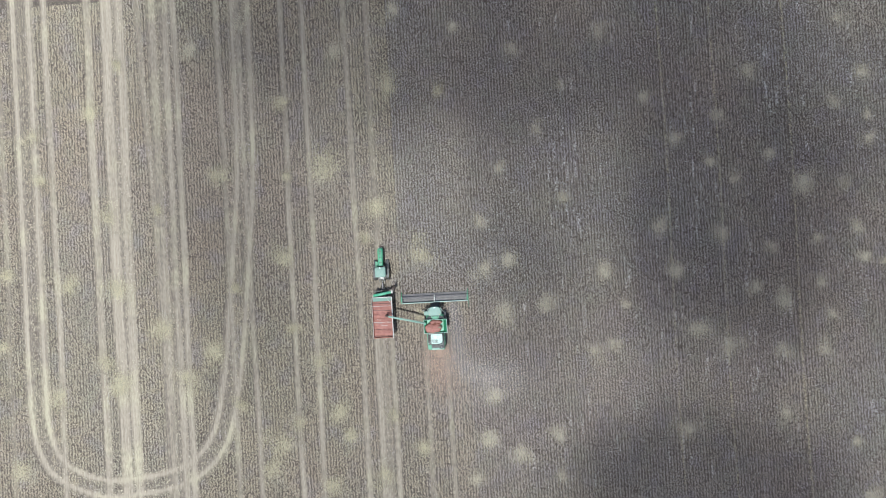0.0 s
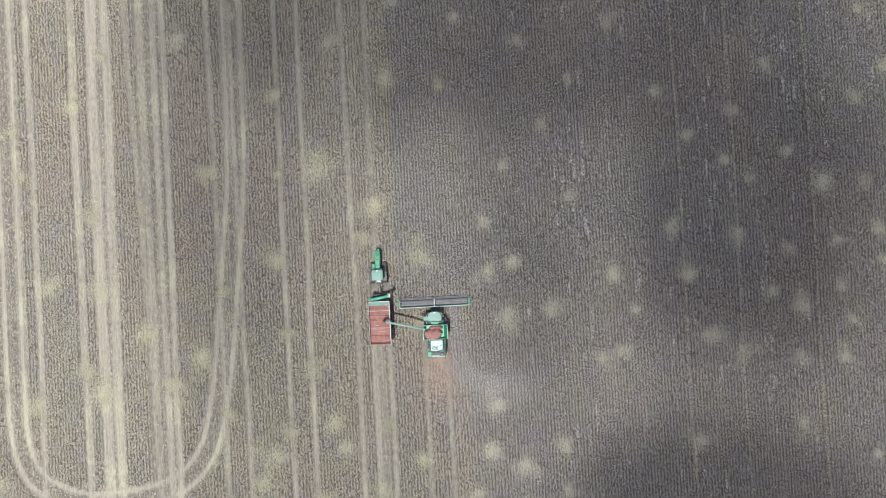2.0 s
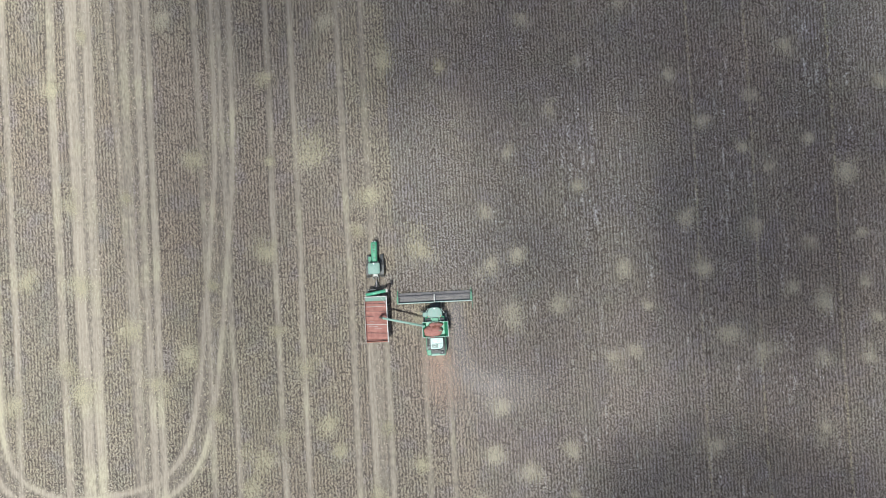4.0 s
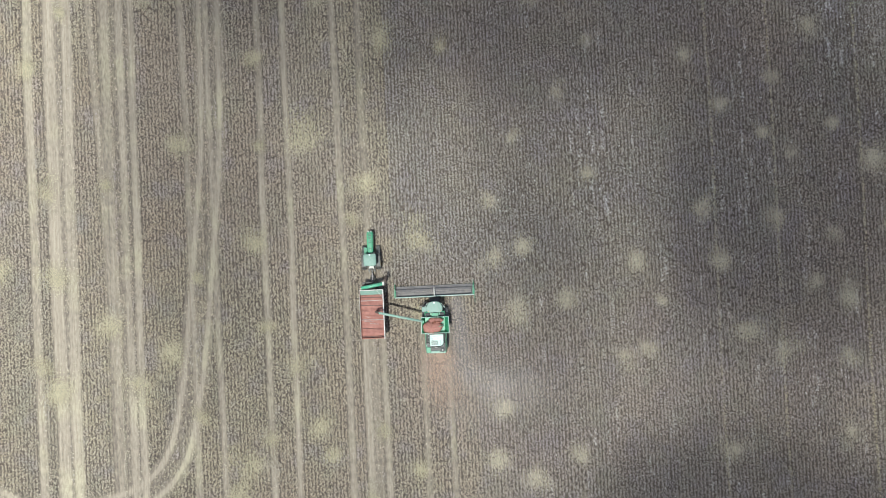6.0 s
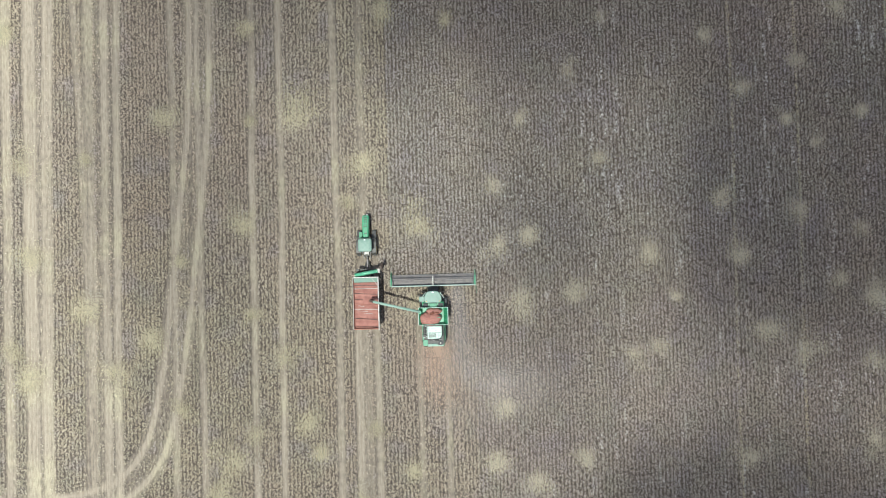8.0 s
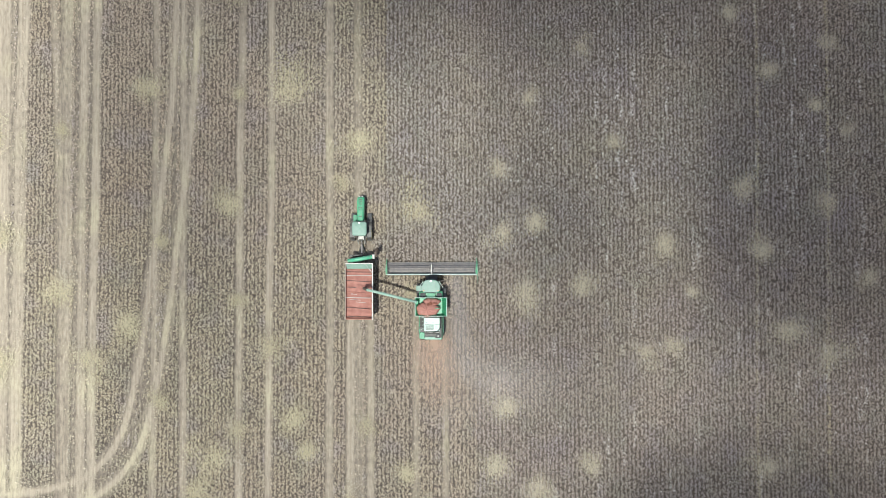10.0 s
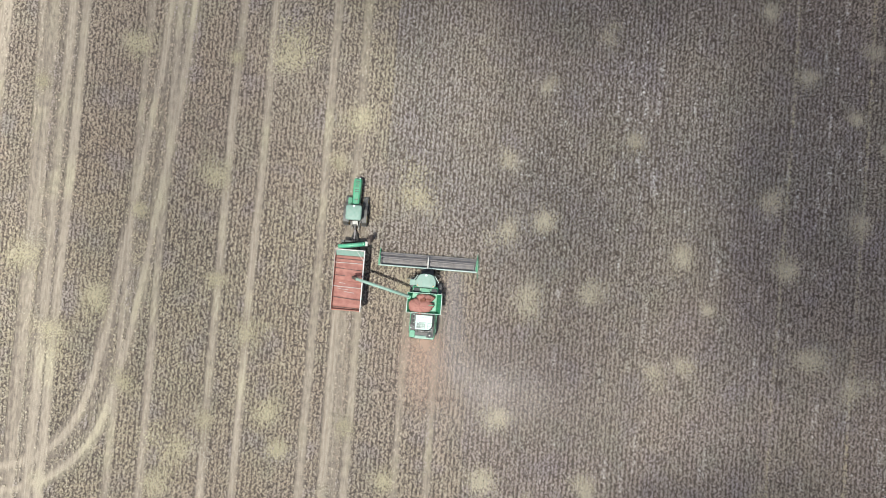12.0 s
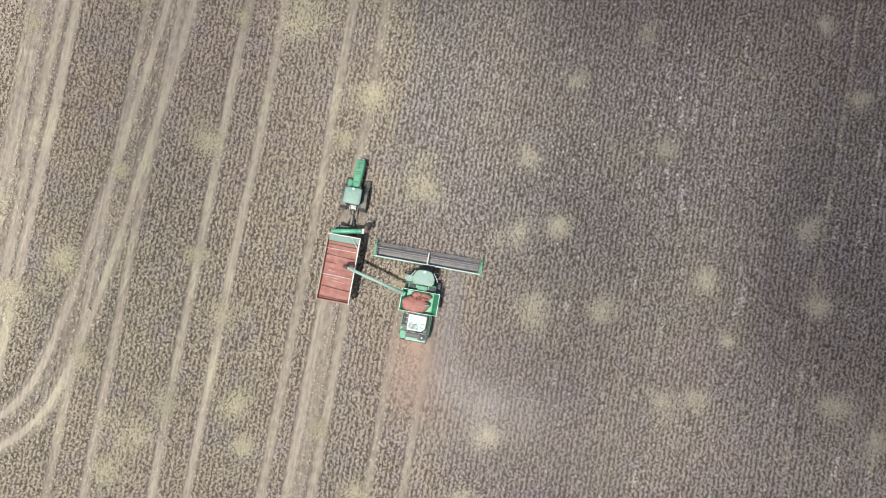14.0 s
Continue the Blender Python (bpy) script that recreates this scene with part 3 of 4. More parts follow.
# ---- combine harvester ----
def build_combine():
    c = thing("combine_harvester", (-3.14, -8.15, 0), "dusty green combine harvester with a heaped grain tank and wide front", "combine harvester")
    # lower body: tapering side walls with a narrow chassis
    bm = loft(bmesh.new(), [rounded(-1.22, 1.22, -3.9, 2.2, 0.75, 0.15), rounded(-1.3, 1.3, -4.05, 2.35, 2.0, 0.2), rounded(-1.6, 1.6, -4.15, 2.3, 2.16, 0.2), rounded(-1.62, 1.55, -4.2, 2.2, 2.9, 0.2), rounded(-1.55, 1.48, -4.15, 2.0, 3.0, 0.2)])
    body = part("body", bm, GREEN, c)
    for s in (-1, 1):
        for k in range(3):
            bm = block(bmesh.new(), s * 1.64 - 0.03, s * 1.64 + 0.03, -3.4 + 1.25 * k, -2.3 + 1.25 * k, 2.2, 2.84, 0.02)
            part("side_panel", bm, GREEN, body)
    # feeder house from the cab down to the front
    bm = loft(bmesh.new(), [[(-0.75, 2.3, 1.1), (0.75, 2.3, 1.1), (0.75, 2.5, 1.95), (-0.75, 2.5, 1.95)], [(-0.8, 4.55, 0.35), (0.8, 4.55, 0.35), (0.8, 4.6, 1.0), (-0.8, 4.6, 1.0)]])
    part("feeder_house", bm, BLACK, c, "dark dusty feeder house")
    # cab: glass box, corner posts, roof with lamps and mirrors
    bm = loft(bmesh.new(), [rounded(-0.85, 0.85, 2.15, 3.35, 1.95, 0.12), rounded(-1.0, 1.0, 2.1, 3.6, 3.45, 0.2)])
    cab = part("cab", bm, GLASS, c, "dark tinted cab glass")
    bm = bmesh.new()
    for x, y in ((-0.98, 2.15), (0.98, 2.15), (-0.92, 3.3), (0.92, 3.3)):
        rod(bm, (x * 0.86, y, 1.95), (x, y + 0.05, 3.5), 0.06)
    block(bm, -0.9, 0.9, 2.1, 3.4, 1.8, 1.95, 0.03)
    part("cab_frame", bm, BLACK, cab)
    plan = [(-1.0, 3.52), (-0.72, 3.74), (-0.3, 3.82), (0.3, 3.82), (0.72, 3.74), (1.0, 3.52), (1.26, 2.95), (1.26, 2.42), (1.0, 2.12), (-1.0, 2.12), (-1.26, 2.42), (-1.26, 2.95)]
    bm = loft(bmesh.new(), [[(x * f, 2.9 + (y - 2.9) * f, z) for x, y in plan] for f, z in ((0.96, 3.5), (1.0, 3.58), (1.0, 3.7), (0.97, 3.77), (0.9, 3.8), (0.5, 3.82))])
    roof = part("cab_roof", bm, ROOF, c, "pale dusty green cab roof")
    bm = loft(bmesh.new(), [rounded(-2.0, -1.2, 2.28, 3.0, 3.42, 0.12), rounded(-1.98, -1.2, 2.3, 2.98, 3.5, 0.12)])
    part("side_visor", bm, ROOF, roof)
    for x in (-0.5, 0.5):
        part("roof_seam", block(bmesh.new(), x - 0.012, x + 0.012, 2.35, 3.5, 3.79, 3.835, 0), GREY, roof)
    bm = bmesh.new()
    block(bm, -0.13, 0.13, 3.52, 3.74, 3.8, 3.93, 0.04)
    part("roof_lamp", bm, LENS, roof, "white roof lamp")
    for s in (-1, 1):
        part("grab_rail", rod(bmesh.new(), (s * 1.05, 3.62, 3.62), (s * 1.62, 2.75, 3.4), 0.035, n=8), DECK, roof, "pale grab rail")
    for x in (-0.95, 0.95):
        bm = rod(bmesh.new(), (x, 2.35, 3.75), (x, 2.35, 3.98), 0.07, 0.06)
        part("beacon", bm, BEACON, roof, "amber beacon")
    for s in (-1, 1):
        bm = bmesh.new()
        rod(bm, (s * 0.9, 3.55, 3.3), (s * 1.5, 3.75, 3.35), 0.03)
        rod(bm, (s * 1.5, 3.75, 3.35), (s * 1.55, 3.7, 2.9), 0.03)
        block(bm, s * 1.55 - 0.17, s * 1.55 + 0.17, 3.66, 3.74, 2.55, 3.1, 0.03)
        part("mirror", bm, BLACK, cab)
    for k in range(7):
        bm = block(bmesh.new(), -0.75 + 0.2 * k, -0.62 + 0.2 * k, 2.04, 2.14, 3.25, 3.5, 0.01)
        part("grille_slat", bm, SOOT, cab)
    # platform and ladder on the left of the cab
    bm = block(bmesh.new(), -1.95, -1.0, 2.0, 3.3, 1.86, 1.93, 0.01)
    for a, b in (((-1.92, 2.05), (-1.92, 3.25)), ((-1.92, 3.25), (-1.1, 3.3))):
        for z in (2.35, 2.85):
            rod(bm, (*a, z), (*b, z), 0.022)
        for x, y in (a, b):
            rod(bm, (x, y, 1.9), (x, y, 2.85), 0.022)
    part("platform", bm, BLACK, c, "black steel platform with hand rail")
    bm = bmesh.new()
    for x in (-2.55, -2.1):
        rod(bm, (x, 3.0, 0.45), (x + 0.15, 3.0, 1.9), 0.03)
    for k in range(6):
        rod(bm, (-2.55 + 0.02 * k, 3.0, 0.5 + 0.24 * k), (-2.1 + 0.02 * k, 3.0, 0.5 + 0.24 * k), 0.025)
    part("ladder", bm, GREY, c)
    # bright green hump between cab and tank, black side shrouds
    bm = loft(bmesh.new(), [rounded(-0.55, 0.6, 1.25, 2.05, 2.9, 0.1), rounded(-0.5, 0.55, 1.3, 2.0, 3.45, 0.1)])
    part("front_cover", bm, GREEN_TANK, c)
    for s in (-1, 1):
        bm = loft(bmesh.new(), [rounded(s * 1.15 - 0.45, s * 1.15 + 0.45, 1.4, 2.05, 2.6, 0.1), rounded(s * 1.1 - 0.35, s * 1.1 + 0.35, 1.45, 2.0, 3.15, 0.12)])
        part("shroud", bm, SOOT, c)
    # grain tank: hopper with flared extensions, open at the top
    def frustum(x0, x1, y0, y1, z0, k, z1, t):
        b0, b1 = [(x0, y0, z0), (x1, y0, z0), (x1, y1, z0), (x0, y1, z0)], [(x0 - k, y0 - k * 0.35, z1), (x1 + k, y0 - k * 0.35, z1), (x1 + k, y1 + k * 0.2, z1), (x0 - k, y1 + k * 0.2, z1)]
        i0 = [(x + t * sx, y + t * sy, z0 + t) for (x, y, _), (sx, sy) in zip(b0, ((1, 1), (-1, 1), (-1, -1), (1, -1)))]
        i1 = [(x + t * sx, y + t * sy, z1) for (x, y, _), (sx, sy) in zip(b1, ((1, 1), (-1, 1), (-1, -1), (1, -1)))]
        return loft(bmesh.new(), [b0, b1, i1, i0])
    tank = part("grain_tank", frustum(-1.5, 1.5, -0.85, 1.3, 2.7, 0.62, 3.85, 0.05), GREEN_TANK, c, "bright green flared tank extensions")
    bm = bmesh.new()
    for s in (-1, 1):
        block(bm, s * 2.12 - 0.035, s * 2.12 + 0.035, -1.05, 1.42, 3.83, 3.9, 0.02)
    for y in (-1.06, 1.42):
        block(bm, -2.15, 2.15, y - 0.02, y + 0.02, 3.83, 3.88, 0.01)
    part("tank_rim", bm, DECK, tank, "pale worn rim of the tank")
    for x in (-1.3, -0.4, 0.5, 1.3):
        bm = block(bmesh.new(), x - 0.03, x + 0.03, -0.92, -0.86, 2.9, 3.75, 0.01)
        part("tank_brace", bm, GREEN, tank)
    for s in (-1, 1):
        for y in (-0.4, 0.3, 0.9):
            bm = rod(bmesh.new(), (s * 1.5, y, 2.85), (s * 2.02, y, 3.8), 0.03)
            part("tank_brace", bm, GREEN, tank)
    # heap of grain, higher on the left, with a hollow where the loading auger throws
    ring = []
    for k in range(44):
        a = 2 * math.pi * k / 44
        wob = 1 + 0.05 * math.sin(3 * a + 0.7) + 0.04 * math.sin(7 * a) + 0.04 * math.sin(16 * a + 1)
        ring.append((math.cos(a) * wob, math.sin(a) * wob))
    for cx, cy, rx, ry, up in ((-0.46, -0.2, 1.68, 1.0, 0.02), (0.1, 0.82, 1.2, 0.56, -0.05)):
        rings = []
        for f, z in ((0.78, 3.0), (0.96, 3.5), (0.78, 3.70), (0.48, 3.86), (0.2, 3.94), (0.04, 3.96)):
            rings.append([(cx + rx * f * x - 0.1 * (1 - f), cy + ry * f * y, z + up + 0.03 * math.sin(9 * x + 5 * y)) for x, y in ring])
        part("grain_heap", loft(bmesh.new(), rings), GRAIN, tank, "red-brown heap of lentils", True)
    bm = bmesh.new()
    rod(bm, (0.15, 0.35, 3.2), (-0.05, 0.7, 4.1), 0.17)
    block(bm, -0.35, 0.3, 0.45, 0.75, 3.98, 4.14, 0.04, Matrix.Rotation(0.3, 4, "Z"))
    block(bm, 0.15, 0.75, 0.62, 0.8, 3.86, 3.98, 0.04, Matrix.Rotation(-0.12, 4, "Z"))
    part("loading_auger", bm, GRAIN_DARK, tank, "dark grain-caked loading auger")
    bm = bmesh.new()
    block(bm, 0.55, 1.2, -0.2, -0.1, 3.8, 3.88, 0.02, Matrix.Rotation(0.15, 4, "Z"))
    part("cross_bar", bm, GREEN_TANK, tank)
    # engine deck at the back
    bm = block(bmesh.new(), -1.5, 1.42, -4.08, -1.1, 2.9, 3.03, 0.02)
    part("engine_bay", bm, BLACK, c, "sooty black engine bay")
    bm = block(bmesh.new(), -0.92, 1.16, -3.12, -1.32, 2.95, 3.3, 0.1)
    deck = part("engine_deck", bm, DECK, c, "pale dusty engine deck")
    bm = block(bmesh.new(), -0.82, 0.55, -3.0, -2.35, 3.28, 3.36, 0.03)
    part("deck_hatch", bm, DECK, deck)
    for x0, x1, y0, y1 in ((-0.86, 1.1, -2.27, -2.22), (0.62, 0.66, -3.02, -2.25), (-0.86, 1.1, -1.62, -1.59), (0.92, 0.95, -2.2, -1.4)):
        part("deck_seam", block(bmesh.new(), x0, x1, y0, y1, 3.27, 3.315, 0), BLACK, deck)
    for x, y in ((-0.6, -1.95), (0.3, -1.95), (0.85, -2.7)):
        part("deck_handle", rod(bmesh.new(), (x - 0.12, y, 3.34), (x + 0.12, y, 3.34), 0.02, n=6), BLACK, deck)
    for y in (-1.5, -2.0, -2.5, -3.0):
        part("bay_strut", rod(bmesh.new(), (-1.52, y, 3.02), (-1.02, y + 0.25, 3.22), 0.035, n=8), DECK, c)
    part("coolant_pipe", rod(bmesh.new(), (-0.2, -3.35, 3.1), (1.1, -3.3, 3.12), 0.07), GREY, c)
    for k in range(5):
        bm = block(bmesh.new(), -0.75, 0.35, -2.93 + 0.12 * k, -2.87 + 0.12 * k, 3.35, 3.40, 0.01)
        part("deck_louvre", bm, BLACK, deck)
    bm = bmesh.new()
    rod(bm, (-1.35, -1.4, 3.05), (-1.35, -2.5, 3.05), 0.20)
    block(bm, -1.6, -1.1, -2.9, -2.55, 2.95, 3.2, 0.04)
    part("air_cleaner", bm, BLACK, c)
    bm = bmesh.new()
    for x in (1.38, 1.52):
        for a, b in ((-4.0, -2.7), (-2.7, -1.3)):
            rod(bm, (x, a, 3.5), (x, b, 3.5), 0.025)
        for y in (-4.0, -2.7, -1.3):
            rod(bm, (x, y, 2.95), (x, y, 3.5), 0.025)
    part("deck_rail", bm, BLACK, c)
    bm = rod(bmesh.new(), (1.2, -2.7, 3.2), (1.2, -2.7, 3.85), 0.09, 0.085)
    part("exhaust", bm, BLACK, c)
    bm = bmesh.new()
    block(bm, -0.9, 0.8, -3.75, -3.45, 2.98, 3.12, 0.03)
    for x in (-0.6, 0.0, 0.6):
        rod(bm, (x, -3.45, 3.08), (x, -3.2, 3.2), 0.05)
    part("radiator_duct", bm, BLACK, c)
    bm = rod(bmesh.new(), (0.95, -3.78, 3.0), (0.95, -3.78, 3.22), 0.33, n=24)
    screen = part("rotary_screen", bm, SOOT, c)
    part("screen_hub", rod(bmesh.new(), (0.95, -3.78, 3.2), (0.95, -3.78, 3.27), 0.1, n=12), GREY, screen)
    bend = smooth_line(np.array([(1.22, -1.3), (1.3, -2.0), (1.2, -2.7), (0.8, -3.15), (0.2, -3.3)]), 4)
    bm = bmesh.new()
    for a, b in zip(bend, bend[1:]):
        rod(bm, (*a, 3.26), (*b, 3.26), 0.085, n=10)
    part("intake_duct", bm, SOOT, c, "black bent intake duct")
    bm = loft(bmesh.new(), [rounded(-1.6, -0.85, -4.2, -3.25, 2.9, 0.15), rounded(-1.55, -0.9, -4.15, -3.3, 3.25, 0.15)])
    part("fuel_tank", bm, GREEN_TANK, c)
    bm = bmesh.new()
    rod(bm, (-0.85, -4.0, 3.05), (0.5, -4.0, 3.05), 0.13)
    block(bm, -0.9, 1.4, -4.28, -4.12, 2.85, 3.0, 0.03)
    part("rear_beam", bm, TUBE, c, "pale green beam at the tail")
    bm = loft(bmesh.new(), [[(-1.3, -3.9, 0.9), (1.3, -3.9, 0.9), (1.3, -3.9, 1.9), (-1.3, -3.9, 1.9)], [(-1.45, -4.6, 0.8), (1.45, -4.6, 0.8), (1.45, -4.4, 1.5), (-1.45, -4.4, 1.5)]])
    part("straw_spreader", bm, BLACK, c)
    # unloading auger swung out to the left
    bm = rod(bmesh.new(), (-1.75, 0.75, 2.3), (-1.95, 0.8, 4.05), 0.26)
    part("auger_elbow", bm, GREEN, c)
    tip, root = Vector((-8.55, 2.55, 4.75)), Vector((-1.9, 0.85, 4.05))
    bm = rod(bmesh.new(), root, tip, 0.18, n=20)
    tube = part("unloading_auger", bm, TUBE, c, "long pale green unloading auger tube", True)
    for f in (0.02, 0.34, 0.66, 0.97):
        p = root.lerp(tip, f)
        d = (tip - root).normalized() * 0.05
        part("flange", rod(bmesh.new(), p - d, p + d, 0.21, n=20), TUBE, tube)
    bm = rod(bmesh.new(), tip + Vector((0.1, 0, 0.1)), tip + Vector((-0.42, 0.12, -0.5)), 0.23, 0.2, 16)
    part("spout", bm, BOOT, tube, "dark rubber spout at the tip")
    bm = rod(bmesh.new(), tip + Vector((-0.3, 0.1, -0.4)), tip + Vector((-0.42, 0.14, -1.9)), 0.11, 0.2, 10)
    part("grain_stream", bm, GRAIN_DARK, tube, "stream of red-brown lentils falling")
    for x in (-1.7, 1.7):
        wheel(c, x, 1.75, 0.98, 0.68)
    for x in (-1.55, 1.55):
        wheel(c, x, -3.2, 0.72, 0.5)
    bm = rod(bmesh.new(), (-1.7, 1.75, 0.98), (1.7, 1.75, 0.98), 0.18)
    rod(bm, (-1.5, -3.2, 0.72), (1.5, -3.2, 0.72), 0.12)
    block(bm, -0.5, 0.5, -3.4, 2.0, 0.7, 1.0, 0.03)
    part("axle", bm, BLACK, c)
    # the cutting front rides on the feeder house
    f = new("header")
    f.parent = c
    bm = bmesh.new()
    rod(bm, (-6.3, 4.5, 1.12), (6.3, 4.5, 1.12), 0.085)
    part("top_beam", bm, BEAM, f, "pale green top beam")
    bm = block(bmesh.new(), -6.28, 6.28, 4.52, 4.58, 0.25, 1.06, 0.02)
    part("back_sheet", bm, GREEN, f)
    bm = bmesh.new()
    block(bm, -6.25, 6.25, 4.4, 4.52, 0.2, 0.35, 0.02)
    for k in range(9):
        x = -6 + 1.5 * k
        block(bm, x - 0.04, x + 0.04, 4.4, 4.5, 0.25, 1.1, 0.01)
    part("back_frame", bm, GREEN, f)
    for s in (-1, 1):
        bm = bmesh.new()
        x0, x1 = sorted((s * 0.75, s * 6.2))
        vs = [bm.verts.new(p) for p in ((x0, 4.55, 0.42), (x1, 4.55, 0.42), (x1, 6.15, 0.26), (x0, 6.15, 0.26), (x0, 4.55, 0.36), (x1, 4.55, 0.36), (x1, 6.15, 0.2), (x0, 6.15, 0.2))]
        for q in ((0, 1, 2, 3), (7, 6, 5, 4), (0, 4, 5, 1), (1, 5, 6, 2), (2, 6, 7, 3), (3, 7, 4, 0)):
            bm.faces.new([vs[i] for i in q])
        belt = part("draper_belt", bm, CANVAS, f, "dusty dark grey draper canvas")
        for k in range(14):
            x = s * (0.95 + 0.39 * k)
            b2 = block(bmesh.new(), x - 0.02, x + 0.02, 4.6, 6.1, 0, 0.03, 0, Matrix.Translation((0, 5.35, 0.34)) @ Matrix.Rotation(-0.1, 4, "X") @ Matrix.Translation((0, -5.35, 0)))
            part("belt_cleat", b2, CANVAS, belt)
    bm = block(bmesh.new(), -0.75, 0.75, 4.5, 6.1, 0.22, 0.32, 0.02)
    part("feed_belt", bm, CANVAS, f)
    bm = block(bmesh.new(), -6.25, 6.25, 6.1, 6.22, 0.16, 0.24, 0.01)
    for k in range(62):
        x = -6.1 + 0.2 * k
        rod(bm, (x, 6.2, 0.2), (x, 6.36, 0.18), 0.03, 0.008, 5)
    part("knife_bar", bm, BLACK, f, "black knife bar with fingers")
    for s in (-1, 1):
        bm = loft(bmesh.new(), [[(s * 6.22, 4.45, 0.15), (s * 6.36, 4.45, 0.15), (s * 6.36, 4.45, 1.12), (s * 6.22, 4.45, 1.12)],
                                [(s * 6.22, 5.9, 0.12), (s * 6.36, 5.9, 0.12), (s * 6.36, 5.9, 0.9), (s * 6.22, 5.9, 0.9)],
                                [(s * 6.26, 6.75, 0.1), (s * 6.32, 6.75, 0.1), (s * 6.32, 6.75, 0.22), (s * 6.26, 6.75, 0.22)]])
        part("end_divider", bm, GREEN, f)
        # reel half
        x0, x1 = sorted((s * 0.22, s * 6.12))
        bm = rod(bmesh.new(), (x0, 5.55, 1.0), (x1, 5.55, 1.0), 0.09)
        reel = part("reel", bm, REEL, f, "worn brown-grey reel tube")
        for k in range(6):
            a = radians(60 * k + 12)
            y, z = 5.55 + 0.52 * math.cos(a), 1.0 + 0.52 * math.sin(a)
            b2 = rod(bmesh.new(), (x0, y, z), (x1, y, z), 0.018, n=8)
            for j in range(24):
                x = x0 + (x1 - x0) * (j + 0.5) / 24
                rod(b2, (x, y, z), (x, y - 0.04, z - 0.2), 0.014, 0.008, 4)
            part("bat", b2, REEL, reel)
        for x in (x0 + 0.05, (x0 + x1) / 2, x1 - 0.05):
            b2 = bmesh.new()
            for k in range(6):
                a = radians(60 * k + 12)
                rod(b2, (x, 5.55, 1.0), (x, 5.55 + 0.52 * math.cos(a), 1.0 + 0.52 * math.sin(a)), 0.02, n=6)
            part("reel_spider", b2, REEL, reel)
        bm = rod(bmesh.new(), (s * 6.2, 4.5, 1.2), (s * 6.2, 5.7, 1.08), 0.07)
        part("reel_arm", bm, GREEN, f)
    bm = block(bmesh.new(), -0.09, 0.09, 4.4, 5.9, 1.14, 1.3, 0.03)
    part("centre_arm", bm, GREY, f, "grey centre reel arm")
    # drive case and lift cylinders at the reel's ends
    for x0, x1 in ((6.04, 6.44), (-6.44, -6.2)):
        bm = block(bmesh.new(), x0, x1, 4.62, 5.5, 0.86, 1.16, 0.05)
        block(bm, x0 + 0.06, x1 - 0.05, 5.5, 5.95, 0.8, 1.02, 0.04)
        part("reel_drive_case", bm, DUSTY_GREEN, f, "dusty green reel drive case")
    for x in (-6.05, 5.86):
        part("lift_cylinder", rod(bmesh.new(), (x, 4.5, 1.15), (x, 5.4, 1.12), 0.045, n=8), GREY, f)
    bm = bmesh.new()
    rod(bm, (6.38, 4.5, 0.95), (6.42, 3.2, 0.8), 0.03)
    rod(bm, (6.33, 4.5, 0.6), (6.38, 3.9, 0.86), 0.03)
    part("divider_rod", bm, DUSTY_GREEN, f)
    bm = bmesh.new()
    rod(bm, (-1.6, 4.35, 1.25), (0.0, 4.3, 1.3), 0.04)
    rod(bm, (0.0, 4.3, 1.3), (1.0, 4.45, 1.2), 0.04)
    part("hose_bundle", bm, BLACK, f)
    # skids keep the front on the ground
    for x in (-5, -2.2, 2.2, 5):
        part("skid", block(bmesh.new(), x - 0.25, x + 0.25, 4.9, 5.9, -0.02, 0.2, 0.03), BLACK, f)


build_combine()


